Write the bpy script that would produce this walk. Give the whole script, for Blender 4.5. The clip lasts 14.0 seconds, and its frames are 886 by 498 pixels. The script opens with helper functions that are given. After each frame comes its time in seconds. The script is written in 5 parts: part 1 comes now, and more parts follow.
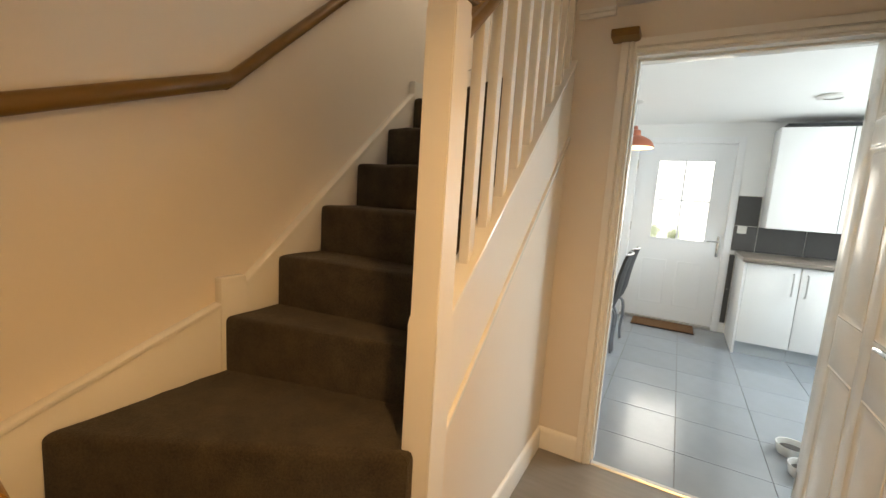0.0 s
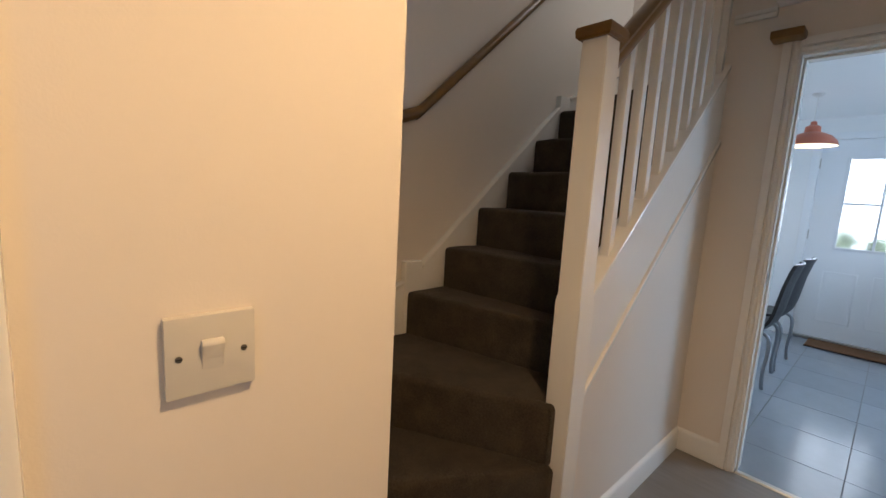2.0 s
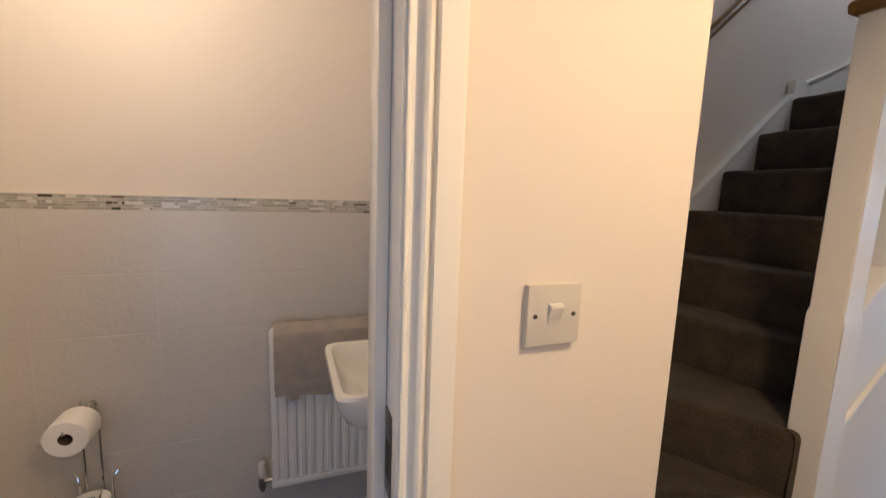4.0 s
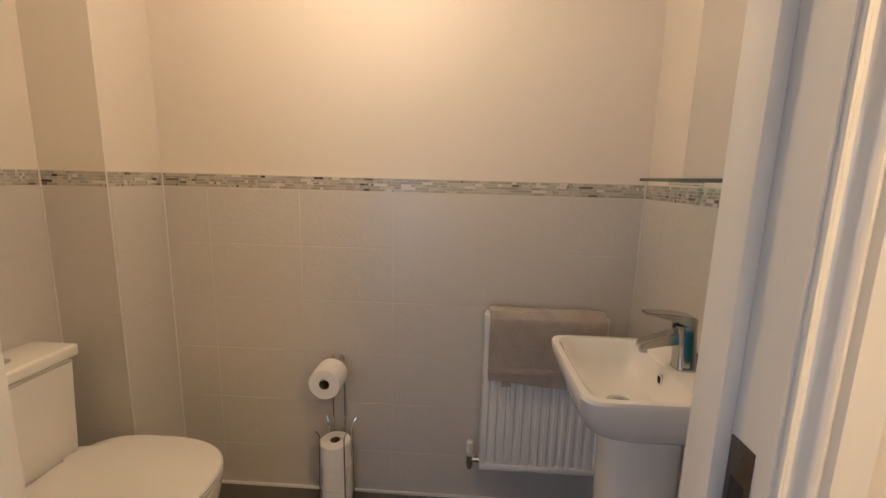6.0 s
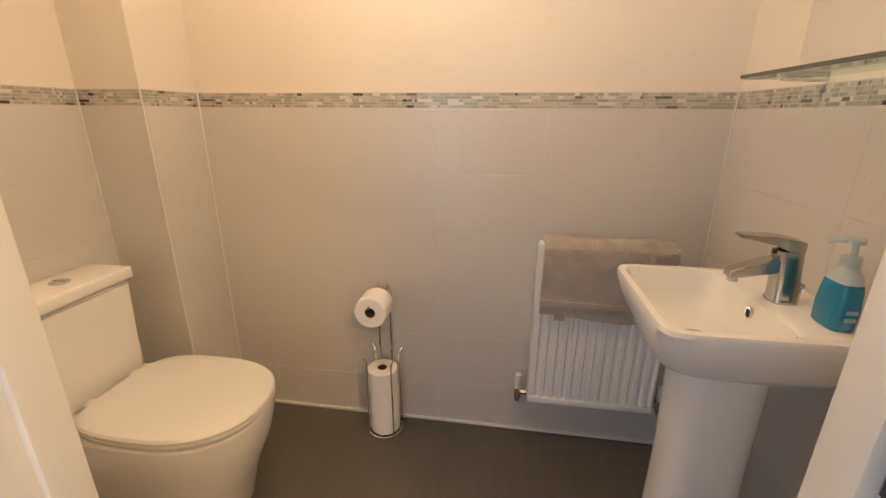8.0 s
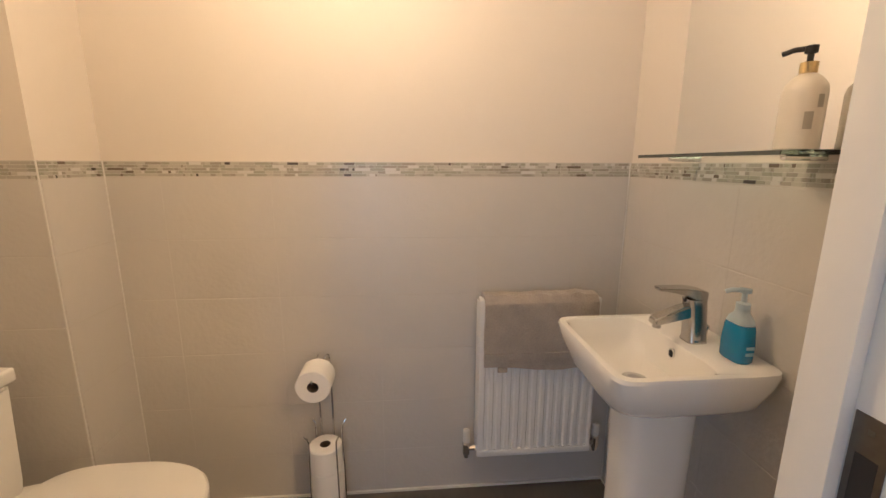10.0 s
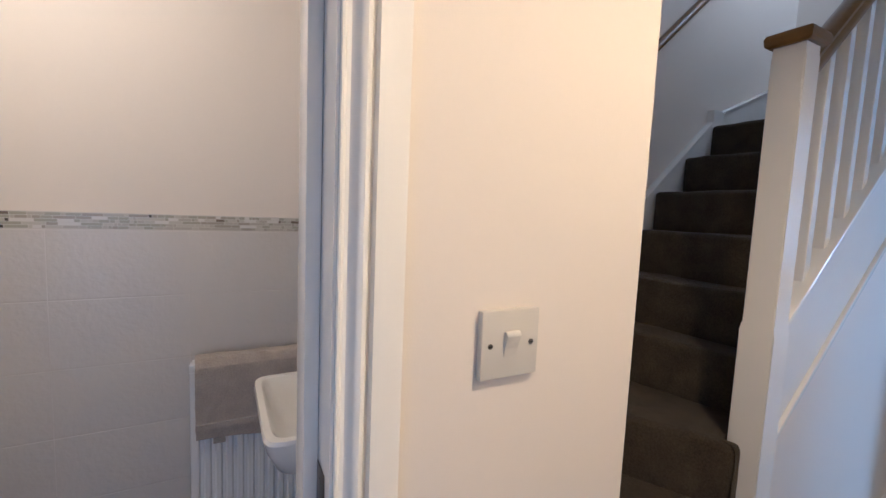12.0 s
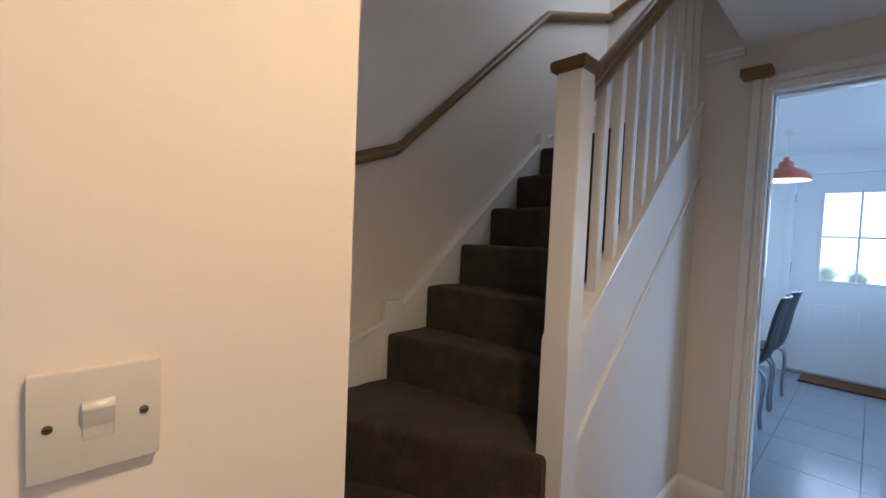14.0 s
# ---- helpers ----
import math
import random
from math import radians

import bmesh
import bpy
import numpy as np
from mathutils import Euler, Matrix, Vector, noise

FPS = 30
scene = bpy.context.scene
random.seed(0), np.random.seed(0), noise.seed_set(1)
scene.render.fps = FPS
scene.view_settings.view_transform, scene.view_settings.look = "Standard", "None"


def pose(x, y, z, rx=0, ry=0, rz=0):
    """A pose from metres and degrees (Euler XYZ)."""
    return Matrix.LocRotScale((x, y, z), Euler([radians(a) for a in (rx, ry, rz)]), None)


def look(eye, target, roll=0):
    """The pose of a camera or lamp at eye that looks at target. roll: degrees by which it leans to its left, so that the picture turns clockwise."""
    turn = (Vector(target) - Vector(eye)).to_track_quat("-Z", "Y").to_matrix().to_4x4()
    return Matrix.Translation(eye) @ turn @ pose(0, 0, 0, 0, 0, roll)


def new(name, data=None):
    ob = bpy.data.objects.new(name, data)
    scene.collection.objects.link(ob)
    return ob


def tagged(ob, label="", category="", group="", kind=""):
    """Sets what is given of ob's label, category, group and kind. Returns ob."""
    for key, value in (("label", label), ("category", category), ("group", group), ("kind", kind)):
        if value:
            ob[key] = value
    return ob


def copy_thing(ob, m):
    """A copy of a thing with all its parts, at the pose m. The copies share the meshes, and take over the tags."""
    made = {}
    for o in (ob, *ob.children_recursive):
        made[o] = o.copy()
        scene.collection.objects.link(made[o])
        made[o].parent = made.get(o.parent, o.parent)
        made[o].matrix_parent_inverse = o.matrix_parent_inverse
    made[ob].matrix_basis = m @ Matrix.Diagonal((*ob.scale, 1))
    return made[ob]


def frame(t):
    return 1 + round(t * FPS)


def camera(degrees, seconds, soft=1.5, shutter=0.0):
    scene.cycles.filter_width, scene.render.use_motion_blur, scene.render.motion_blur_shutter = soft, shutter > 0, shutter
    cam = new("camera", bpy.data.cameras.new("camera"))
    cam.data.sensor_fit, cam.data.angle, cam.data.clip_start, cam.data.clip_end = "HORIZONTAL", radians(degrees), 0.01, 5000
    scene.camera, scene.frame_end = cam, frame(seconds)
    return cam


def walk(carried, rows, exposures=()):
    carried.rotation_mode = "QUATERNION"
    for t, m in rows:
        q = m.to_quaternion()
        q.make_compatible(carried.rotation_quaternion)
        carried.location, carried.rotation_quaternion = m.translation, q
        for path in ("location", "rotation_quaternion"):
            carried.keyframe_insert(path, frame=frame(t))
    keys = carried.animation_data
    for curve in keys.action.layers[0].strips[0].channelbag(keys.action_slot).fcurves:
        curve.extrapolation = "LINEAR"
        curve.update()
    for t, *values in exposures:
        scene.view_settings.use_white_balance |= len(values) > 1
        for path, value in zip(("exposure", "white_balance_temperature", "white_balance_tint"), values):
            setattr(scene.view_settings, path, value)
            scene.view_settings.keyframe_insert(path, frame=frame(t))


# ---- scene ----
# ---- camera and walk ----
cam = camera(93.9, 14.0)
PATH = [
    (0, (0.329, 0.357, 1.349), (-0.64, 2.086, 1.08), 3.6),
    (0.5, (0.365, 0.321, 1.331), (-0.602, 2.051, 1.065), 3.3),
    (1, (0.447, 0.23, 1.329), (-0.739, 1.816, 1.044), 3.6),
    (1.5, (0.486, 0.153, 1.334), (-0.863, 1.602, 1.051), 3.7),
    (2, (0.471, 0.052, 1.339), (-0.989, 1.39, 1.06), 3.2),
    (4.3, (0.46, -0.211, 1.312), (-1.436, 0.362, 1.032), 2.0),
    (4.5, (0.451, -0.235, 1.306), (-1.47, 0.248, 1.03), 2.0),
    (5, (0.427, -0.283, 1.299), (-1.538, -0.029, 1.025), 1.8),
    (5.5, (0.384, -0.313, 1.277), (-1.595, -0.261, 0.993), 1.6),
    (6, (0.345, -0.337, 1.278), (-1.622, -0.435, 0.934), 1.5),
    (6.5, (0.297, -0.328, 1.263), (-1.641, -0.557, 0.828), 0.6),
    (7, (0.253, -0.313, 1.218), (-1.647, -0.645, 0.689), 0.1),
    (7.2, (0.248, -0.312, 1.198), (-1.639, -0.667, 0.635), 0.2),
    (9.3, (0.271, -0.488, 1.204), (-1.642, -0.549, 0.624), -0.5),
    (9.5, (0.269, -0.485, 1.208), (-1.662, -0.491, 0.687), -0.3),
    (10, (0.278, -0.493, 1.263), (-1.674, -0.326, 0.859), 0.2),
    (10.5, (0.303, -0.484, 1.301), (-1.657, -0.19, 1.038), 0.8),
    (11, (0.341, -0.425, 1.319), (-1.606, -0.03, 1.094), 1.3),
    (11.5, (0.38, -0.27, 1.324), (-1.493, 0.395, 1.098), 1.5),
    (12, (0.403, -0.151, 1.316), (-1.355, 0.785, 1.131), 2.4),
    (12.5, (0.407, -0.116, 1.313), (-1.252, 0.992, 1.186), 3.3),
    (13, (0.398, -0.092, 1.31), (-1.176, 1.136, 1.184), 2.6),
    (13.5, (0.42, -0.005, 1.316), (-1.093, 1.299, 1.211), 2.6),
    (14, (0.441, 0.126, 1.323), (-1.0, 1.51, 1.238), 2.4),
]
EXPOSURES = [(0.0, 0.44, 7900, 10), (0.5, 0.44, 7900, 10), (1.0, -0.02, 7700, 10), (1.5, -0.18, 6500, 10), (2.0, -0.34, 5700, 10), (4.3, -0.02, 5100, 10), (5.5, -0.13, 5350, 10),
             (7.0, 0.25, 5650, 10), (9.5, 0.6, 5750, 10), (10.0, 0.34, 5550, 10), (10.5, 0.14, 5300, 10), (11.5, -0.03, 4700, 10), (12.2, -0.06, 4400, 10), (13.0, -0.14, 4850, 10), (13.5, -0.18, 4900, 10), (14.0, -0.33, 4850, 10)]
walk(cam, [(t, look(eye, target, roll)) for t, eye, target, roll in PATH], EXPOSURES)


# ---- light ----
world = bpy.data.worlds.new("sky")
scene.world = world
world.use_nodes = True
wn = world.node_tree.nodes
sky = wn.new("ShaderNodeTexSky")
sky.sky_type, sky.sun_disc, sky.sun_elevation, sky.sun_rotation = "NISHITA", False, radians(50), radians(194)
wn["Background"].inputs["Strength"].default_value = 0.15
world.node_tree.links.new(sky.outputs[0], wn["Background"].inputs["Color"])


def lamp(name, kind, energy, colour, matrix, **settings):
    data = bpy.data.lights.new(name, kind)
    data.energy, data.color = energy, colour
    ob = new(name, data)
    ob.matrix_world = matrix
    return ob


sun = lamp("sun", "SUN", 5.0, (1.0, 0.95, 0.88), look((0, 0, 10), (1.0, 4.0, 5.0)))
sun.data.angle = radians(10)
hall_bulb = lamp("hall_bulb", "SPOT", 70.0, (1.0, 0.62, 0.28), pose(0.70, 0.42, 2.18))
hall_bulb.data.spot_size, hall_bulb.data.spot_blend = radians(163), 0.7
hall_bulb.data.shadow_soft_size = 0.08
wc_bulb = lamp("wc_bulb", "POINT", 13.6, (1.0, 0.68, 0.38), pose(-0.56, -0.66, 2.03))
wc_bulb.data.shadow_soft_size = 0.06
pendant_bulb = lamp("pendant_bulb", "POINT", 5.0, (1.0, 0.72, 0.42), pose(-0.11, 4.58, 1.93))
pendant_bulb.data.shadow_soft_size = 0.04
kitchen_sky = lamp("kitchen_window_light", "AREA", 51.0, (0.66, 0.83, 1.0), look((2.50, 4.5, 1.55), (0.0, 3.6, 0.9)))
kitchen_sky.data.shape, kitchen_sky.data.size, kitchen_sky.data.size_y = "RECTANGLE", 1.15, 1.05
# Kitchen fill through an unseen patio opening that is added on the west side.
patio_fill = lamp("patio_fill_light", "AREA", 15.0, (0.70, 0.85, 1.0), look((-1.92, 4.8, 1.2), (0.5, 4.2, 0.6)))
patio_fill.data.shape, patio_fill.data.size, patio_fill.data.size_y = "RECTANGLE", 1.4, 1.9
front_sky = lamp("entrance_glazing_light", "AREA", 3.4, (0.6, 0.78, 1.0), look((1.04, -0.95, 0.95), (-1.0, -0.95, 0.95)))
front_sky.data.shape, front_sky.data.size, front_sky.data.size_y = "RECTANGLE", 0.62, 1.15

# Fill lamp in an added, unseen opening; brightens the upper stair wall.
landing_fill = lamp("landing_fill_light", "AREA", 10.5, (1.0, 0.92, 0.82), look((-0.22, 2.95, 3.75), (-1.1, 2.6, 2.9)))
landing_fill.data.shape, landing_fill.data.size, landing_fill.data.size_y = "RECTANGLE", 0.6, 0.8

# ---- materials ----
def mat(name, colour, rough=0.5, metal=0.0, grain=0.0, scale=40.0, bump=0.0, bump_scale=200.0, stain=0.0, stain_scale=3.0,
        per=None, vary=0.0, coat=0.0, sheen=0.0, rough_vary=0.0, stretch=None):
    m = bpy.data.materials.new(name)
    m.use_nodes = True
    nt = m.node_tree
    n, l = nt.nodes, nt.links
    b = n["Principled BSDF"]
    b.inputs["Roughness"].default_value = rough
    b.inputs["Metallic"].default_value = metal
    b.inputs["Coat Weight"].default_value = coat
    b.inputs["Sheen Weight"].default_value = sheen
    co = n.new("ShaderNodeTexCoord")
    vec = co.outputs["Object"]
    if stretch:
        mp = n.new("ShaderNodeMapping")
        mp.inputs["Scale"].default_value = stretch
        l.new(vec, mp.inputs["Vector"])
        vec = mp.outputs["Vector"]
    value = None

    def add(src, amount):
        nonlocal value
        k = n.new("ShaderNodeMath")
        k.operation = "MULTIPLY_ADD"
        k.inputs[1].default_value = amount
        l.new(src, k.inputs[0])
        if value is None:
            k.inputs[2].default_value = 1.0 - amount * 0.5
        else:
            off = n.new("ShaderNodeMath")
            off.operation = "SUBTRACT"
            l.new(value, off.inputs[0])
            off.inputs[1].default_value = amount * 0.5
            l.new(off.outputs[0], k.inputs[2])
        value = k.outputs[0]

    def tex(sc, detail=4.0):
        t = n.new("ShaderNodeTexNoise")
        t.inputs["Scale"].default_value, t.inputs["Detail"].default_value = sc, detail
        l.new(vec, t.inputs["Vector"])
        return t.outputs["Fac"]

    if grain:
        add(tex(scale), grain)
    if stain:
        add(tex(stain_scale, 5.0), stain)
    if per and vary:
        if per == "object":
            add(n.new("ShaderNodeObjectInfo").outputs["Random"], vary)
        else:
            add(n.new("ShaderNodeNewGeometry").outputs["Random Per Island"], vary)
    if value is not None:
        mix = n.new("ShaderNodeVectorMath")
        mix.operation = "SCALE"
        mix.inputs[0].default_value = colour
        l.new(value, mix.inputs["Scale"])
        l.new(mix.outputs[0], b.inputs["Base Color"])
    else:
        b.inputs["Base Color"].default_value = (*colour, 1)
    if rough_vary:
        r = n.new("ShaderNodeMapRange")
        r.inputs["To Min"].default_value, r.inputs["To Max"].default_value = max(0.02, rough - rough_vary), rough + rough_vary
        l.new(tex(6.0, 4.0), r.inputs["Value"])
        l.new(r.outputs[0], b.inputs["Roughness"])
    if bump:
        bp = n.new("ShaderNodeBump")
        bp.inputs["Strength"].default_value, bp.inputs["Distance"].default_value = bump, 0.004
        l.new(tex(bump_scale, 3.0), bp.inputs["Height"])
        l.new(bp.outputs[0], b.inputs["Normal"])
    return m


def glass(name, rough=0.02, colour=(1, 1, 1)):
    m = mat(name, colour, rough)
    b = m.node_tree.nodes["Principled BSDF"]
    b.inputs["Transmission Weight"].default_value, b.inputs["IOR"].default_value = 1.0, 1.45
    return m


def glow(name, colour, strength):
    m = mat(name, (0.9, 0.9, 0.9), 0.6)
    b = m.node_tree.nodes["Principled BSDF"]
    b.inputs["Emission Color"].default_value, b.inputs["Emission Strength"].default_value = (*colour, 1), strength
    return m


PAINT = mat("wall_paint", (0.75, 0.69, 0.61), 0.7, grain=0.02, scale=90, bump=0.05, bump_scale=320, stain=0.05, stain_scale=1.6)
CEIL = mat("ceiling_paint", (0.84, 0.83, 0.81), 0.85, grain=0.02, scale=60, bump=0.08, bump_scale=240, stain=0.03)
GLOSS = mat("white_gloss_paint", (0.82, 0.80, 0.75), 0.19, grain=0.02, scale=60, bump=0.05, bump_scale=60, stain=0.05, stain_scale=4, rough_vary=0.05)
TILE = mat("cream_wall_tile", (0.60, 0.57, 0.53), 0.3, grain=0.03, scale=30, bump=0.32, bump_scale=70, stain=0.05, per="object", vary=0.012, rough_vary=0.06)
KEEPMETAL = mat("tarnished_keep", (0.16, 0.14, 0.12), 0.38, metal=0.9, grain=0.5, scale=60, stain=0.4, stain_scale=30, rough_vary=0.15)
GROUT = mat("white_grout", (0.60, 0.565, 0.52), 0.9, grain=0.1, scale=80)
CARPET = mat("brown_carpet", (0.051, 0.038, 0.022), 0.95, grain=1.5, scale=150, bump=1.0, bump_scale=240, stain=1.3, stain_scale=12, sheen=0.05)
OAK = mat("oak_varnish", (0.175, 0.090, 0.016), 0.34, grain=0.5, scale=26, bump=0.1, bump_scale=60, stain=0.25, stain_scale=6, stretch=(1, 0.15, 1), rough_vary=0.1)
# Same vinyl twice; each base tone includes how bright its room looks.
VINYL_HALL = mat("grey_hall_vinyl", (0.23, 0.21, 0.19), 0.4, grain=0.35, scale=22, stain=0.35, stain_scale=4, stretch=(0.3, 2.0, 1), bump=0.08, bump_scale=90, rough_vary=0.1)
VINYL = mat("grey_vinyl_toned_down", (0.098, 0.088, 0.076), 0.45, grain=0.35, scale=22, stain=0.3, stain_scale=4, stretch=(0.3, 2.0, 1), bump=0.08, bump_scale=90, rough_vary=0.1)
KTILE = mat("grey_floor_tile", (0.26, 0.285, 0.32), 0.16, grain=0.12, scale=14, stain=0.2, stain_scale=3, per="object", vary=0.08, bump=0.05, bump_scale=80, rough_vary=0.08)
KTILE.node_tree.nodes["Principled BSDF"].inputs["Specular IOR Level"].default_value = 0.9
KGROUT = mat("dark_grout", (0.13, 0.13, 0.13), 0.9, grain=0.1)
CERAMIC = mat("white_ceramic", (0.84, 0.82, 0.78), 0.08, grain=0.01, scale=10, stain=0.02, coat=0.4)
PLASTIC = mat("white_plastic", (0.74, 0.72, 0.68), 0.3, grain=0.01, stain=0.03)
SWITCHPLATE = mat("ivory_switch_plastic", (0.59, 0.565, 0.505), 0.28, grain=0.02, stain=0.05, stain_scale=14)
SCREW = mat("plated_screw", (0.20, 0.19, 0.175), 0.35, metal=1.0, stain=0.2, stain_scale=60)
CHROME = mat("chrome", (0.72, 0.72, 0.72), 0.08, metal=1.0, stain=0.06, stain_scale=20)
TAPCHROME = mat("tap_chrome", (0.55, 0.54, 0.52), 0.2, metal=1.0, stain=0.1, stain_scale=40)
PLINTHGREY = mat("pale_grey_plinth", (0.42, 0.46, 0.49), 0.22, grain=0.03, stain=0.1)
WHITEWALL = mat("white_wall_paint", (0.80, 0.80, 0.79), 0.75, grain=0.02, scale=90, bump=0.05, bump_scale=320, stain=0.04, stain_scale=1.6)
STEEL = mat("brushed_steel", (0.52, 0.51, 0.49), 0.3, metal=1.0, grain=0.1, scale=90, stain=0.1)
RADPAINT = mat("radiator_enamel", (0.82, 0.81, 0.79), 0.3, grain=0.01, stain=0.03)
TOWEL = mat("taupe_towel", (0.42, 0.365, 0.31), 0.95, grain=0.6, scale=220, bump=1.0, bump_scale=260, stain=0.45, stain_scale=16, sheen=0.4)
PAPER = mat("tissue_paper", (0.85, 0.83, 0.80), 0.9, grain=0.04, scale=120, bump=0.3, bump_scale=260, stain=0.03)
CARD = mat("brown_card", (0.12, 0.09, 0.065), 0.9, grain=0.2, scale=120)
DARK = mat("dark_hole", (0.02, 0.02, 0.02), 0.6, grain=0.2)
MIRROR = mat("mirror_silver", (0.92, 0.93, 0.92), 0.01, metal=1.0)
SHELF = glass("shelf_glass", 0.02, (0.42, 0.56, 0.50))
EDGEGLASS = mat("green_glass_edge", (0.075, 0.085, 0.070), 0.12, grain=0.1, coat=0.3)
PANE = glass("window_glass", 0.03)
DOORPANE = glass("hazy_door_glass", 0.10)
SOAPCLEAR = glass("clear_plastic", 0.3, (0.75, 0.86, 0.9))
SOAPCLEAR.node_tree.nodes["Principled BSDF"].inputs["Transmission Weight"].default_value = 0.6
SOAP = mat("blue_soap", (0.004, 0.20, 0.38), 0.12, stain=0.15, stain_scale=30, coat=0.5)
PALEBLUE = mat("pale_blue_print", (0.25, 0.5, 0.6), 0.4, grain=0.05)
CREAM = mat("cream_bottle", (0.74, 0.68, 0.58), 0.35, grain=0.02, stain=0.06, stain_scale=14)
LABEL = mat("label_print", (0.42, 0.38, 0.31), 0.6, grain=0.1)
BLACK = mat("black_plastic", (0.012, 0.012, 0.013), 0.3, stain=0.2, stain_scale=20)
GOLD = mat("gold_collar", (0.75, 0.58, 0.3), 0.25, metal=1.0, stain=0.05)
UPVC = mat("white_door_paint", (0.80, 0.81, 0.82), 0.35, grain=0.02, stain=0.04, bump=0.05, bump_scale=60)
UNIT = mat("gloss_white_unit", (0.80, 0.80, 0.79), 0.18, grain=0.01, stain=0.04, stain_scale=2)
WORKTOP = mat("brown_stone_worktop", (0.20, 0.165, 0.135), 0.35, grain=0.5, scale=120, stain=0.25, stain_scale=18)
SPLASH = mat("charcoal_tile", (0.062, 0.058, 0.056), 0.25, grain=0.2, scale=30, stain=0.2, per="object", vary=0.15)
CHAIRLEG = mat("dull_chrome_tube", (0.30, 0.31, 0.33), 0.28, metal=1.0, stain=0.2, stain_scale=20)
LEATHER = mat("black_leatherette", (0.02, 0.021, 0.024), 0.45, grain=0.2, scale=120, bump=0.3, bump_scale=220, stain=0.2, stain_scale=8)
COPPER = mat("coral_enamel_shade", (0.50, 0.155, 0.09), 0.35, grain=0.04, stain=0.06, stain_scale=8)
SHADEIN = mat("white_shade_lining", (0.85, 0.80, 0.7), 0.5, grain=0.02)
COIR = mat("brown_coir", (0.16, 0.075, 0.028), 0.95, grain=0.8, scale=320, bump=1.0, bump_scale=320, stain=0.2)
MOSAIC = mat("mosaic_glass", (0.5, 0.5, 0.5), 0.18)
BOWLW = mat("white_bowl_glaze", (0.75, 0.74, 0.72), 0.2, stain=0.05)
KIBBLE = mat("dark_bowl_inside", (0.05, 0.04, 0.035), 0.6, grain=0.4)
BULB = glow("warm_bulb", (1.0, 0.72, 0.4), 6.0)
# Leaf colour lightened to carry the overexposed look of the garden.
PLANT = mat("washed_out_shrub_leaf", (0.36, 0.47, 0.30), 0.6, grain=0.2, per="island", vary=0.6)
TERRA = mat("terracotta", (0.35, 0.16, 0.09), 0.8, grain=0.2, stain=0.2)
DISTANCE = glow("bright_sky_distance", (0.86, 0.93, 1.0), 2.0)
SLAB = mat("patio_slab", (0.42, 0.40, 0.37), 0.85, grain=0.25, scale=20, stain=0.25, stain_scale=1.5)

# the mosaic takes white, sage, grey and near-black pieces by chance
_nt = MOSAIC.node_tree
_geo = _nt.nodes.new("ShaderNodeNewGeometry")
_ramp = _nt.nodes.new("ShaderNodeValToRGB")
_ramp.color_ramp.interpolation = "CONSTANT"
for _i, (_p, _c) in enumerate(((0.0, (0.52, 0.50, 0.44)), (0.28, (0.38, 0.375, 0.31)), (0.54, (0.46, 0.435, 0.38)), (0.74, (0.36, 0.335, 0.285)),
                               (0.86, (0.66, 0.64, 0.60)), (0.95, (0.18, 0.15, 0.12)), (0.985, (0.08, 0.07, 0.06)))):
    _e = _ramp.color_ramp.elements[_i] if _i < 2 else _ramp.color_ramp.elements.new(_p)
    _e.position, _e.color = _p, (*_c, 1)
_nt.links.new(_geo.outputs["Random Per Island"], _ramp.inputs["Fac"])
_nt.links.new(_ramp.outputs["Color"], _nt.nodes["Principled BSDF"].inputs["Base Color"])

# ---- mesh helpers ----
ORIGIN = {}


def box(bm, x0, x1, y0, y1, z0, z1, bevel=0.0, seg=2):
    vs = [bm.verts.new((x, y, z)) for z in (z0, z1) for y in (y0, y1) for x in (x0, x1)]
    fs = [bm.faces.new([vs[i] for i in f]) for f in ((0, 2, 3, 1), (4, 5, 7, 6), (0, 1, 5, 4), (2, 6, 7, 3), (0, 4, 6, 2), (1, 3, 7, 5))]
    if bevel:
        es = list({e for f in fs for e in f.edges})
        bmesh.ops.bevel(bm, geom=es, offset=bevel, segments=seg, affect="EDGES", profile=0.6)
    return bm


def boxes(*rows, bevel=0.0):
    bm = bmesh.new()
    for r in rows:
        box(bm, *r, bevel=bevel)
    return bm


def one(x0, x1, y0, y1, z0, z1, bevel=0.0, seg=2):
    return box(bmesh.new(), x0, x1, y0, y1, z0, z1, bevel, seg)


def prism(bm, outline, axis, a, b, bevel=0.0, seg=2):
    """An outline of (u, v) pushed along an axis from a to b; x: (y, z), y: (x, z), z: (x, y)."""
    def at(u, v, w):
        return {"x": (w, u, v), "y": (u, w, v), "z": (u, v, w)}[axis]
    lo = [bm.verts.new(at(u, v, a)) for u, v in outline]
    hi = [bm.verts.new(at(u, v, b)) for u, v in outline]
    n = len(outline)
    fs = [bm.faces.new(lo[::-1]), bm.faces.new(hi)]
    fs += [bm.faces.new((lo[i], lo[(i + 1) % n], hi[(i + 1) % n], hi[i])) for i in range(n)]
    bmesh.ops.recalc_face_normals(bm, faces=fs)
    if bevel:
        es = list({e for f in fs for e in f.edges})
        bmesh.ops.bevel(bm, geom=es, offset=bevel, segments=seg, affect="EDGES", profile=0.6)
    return bm


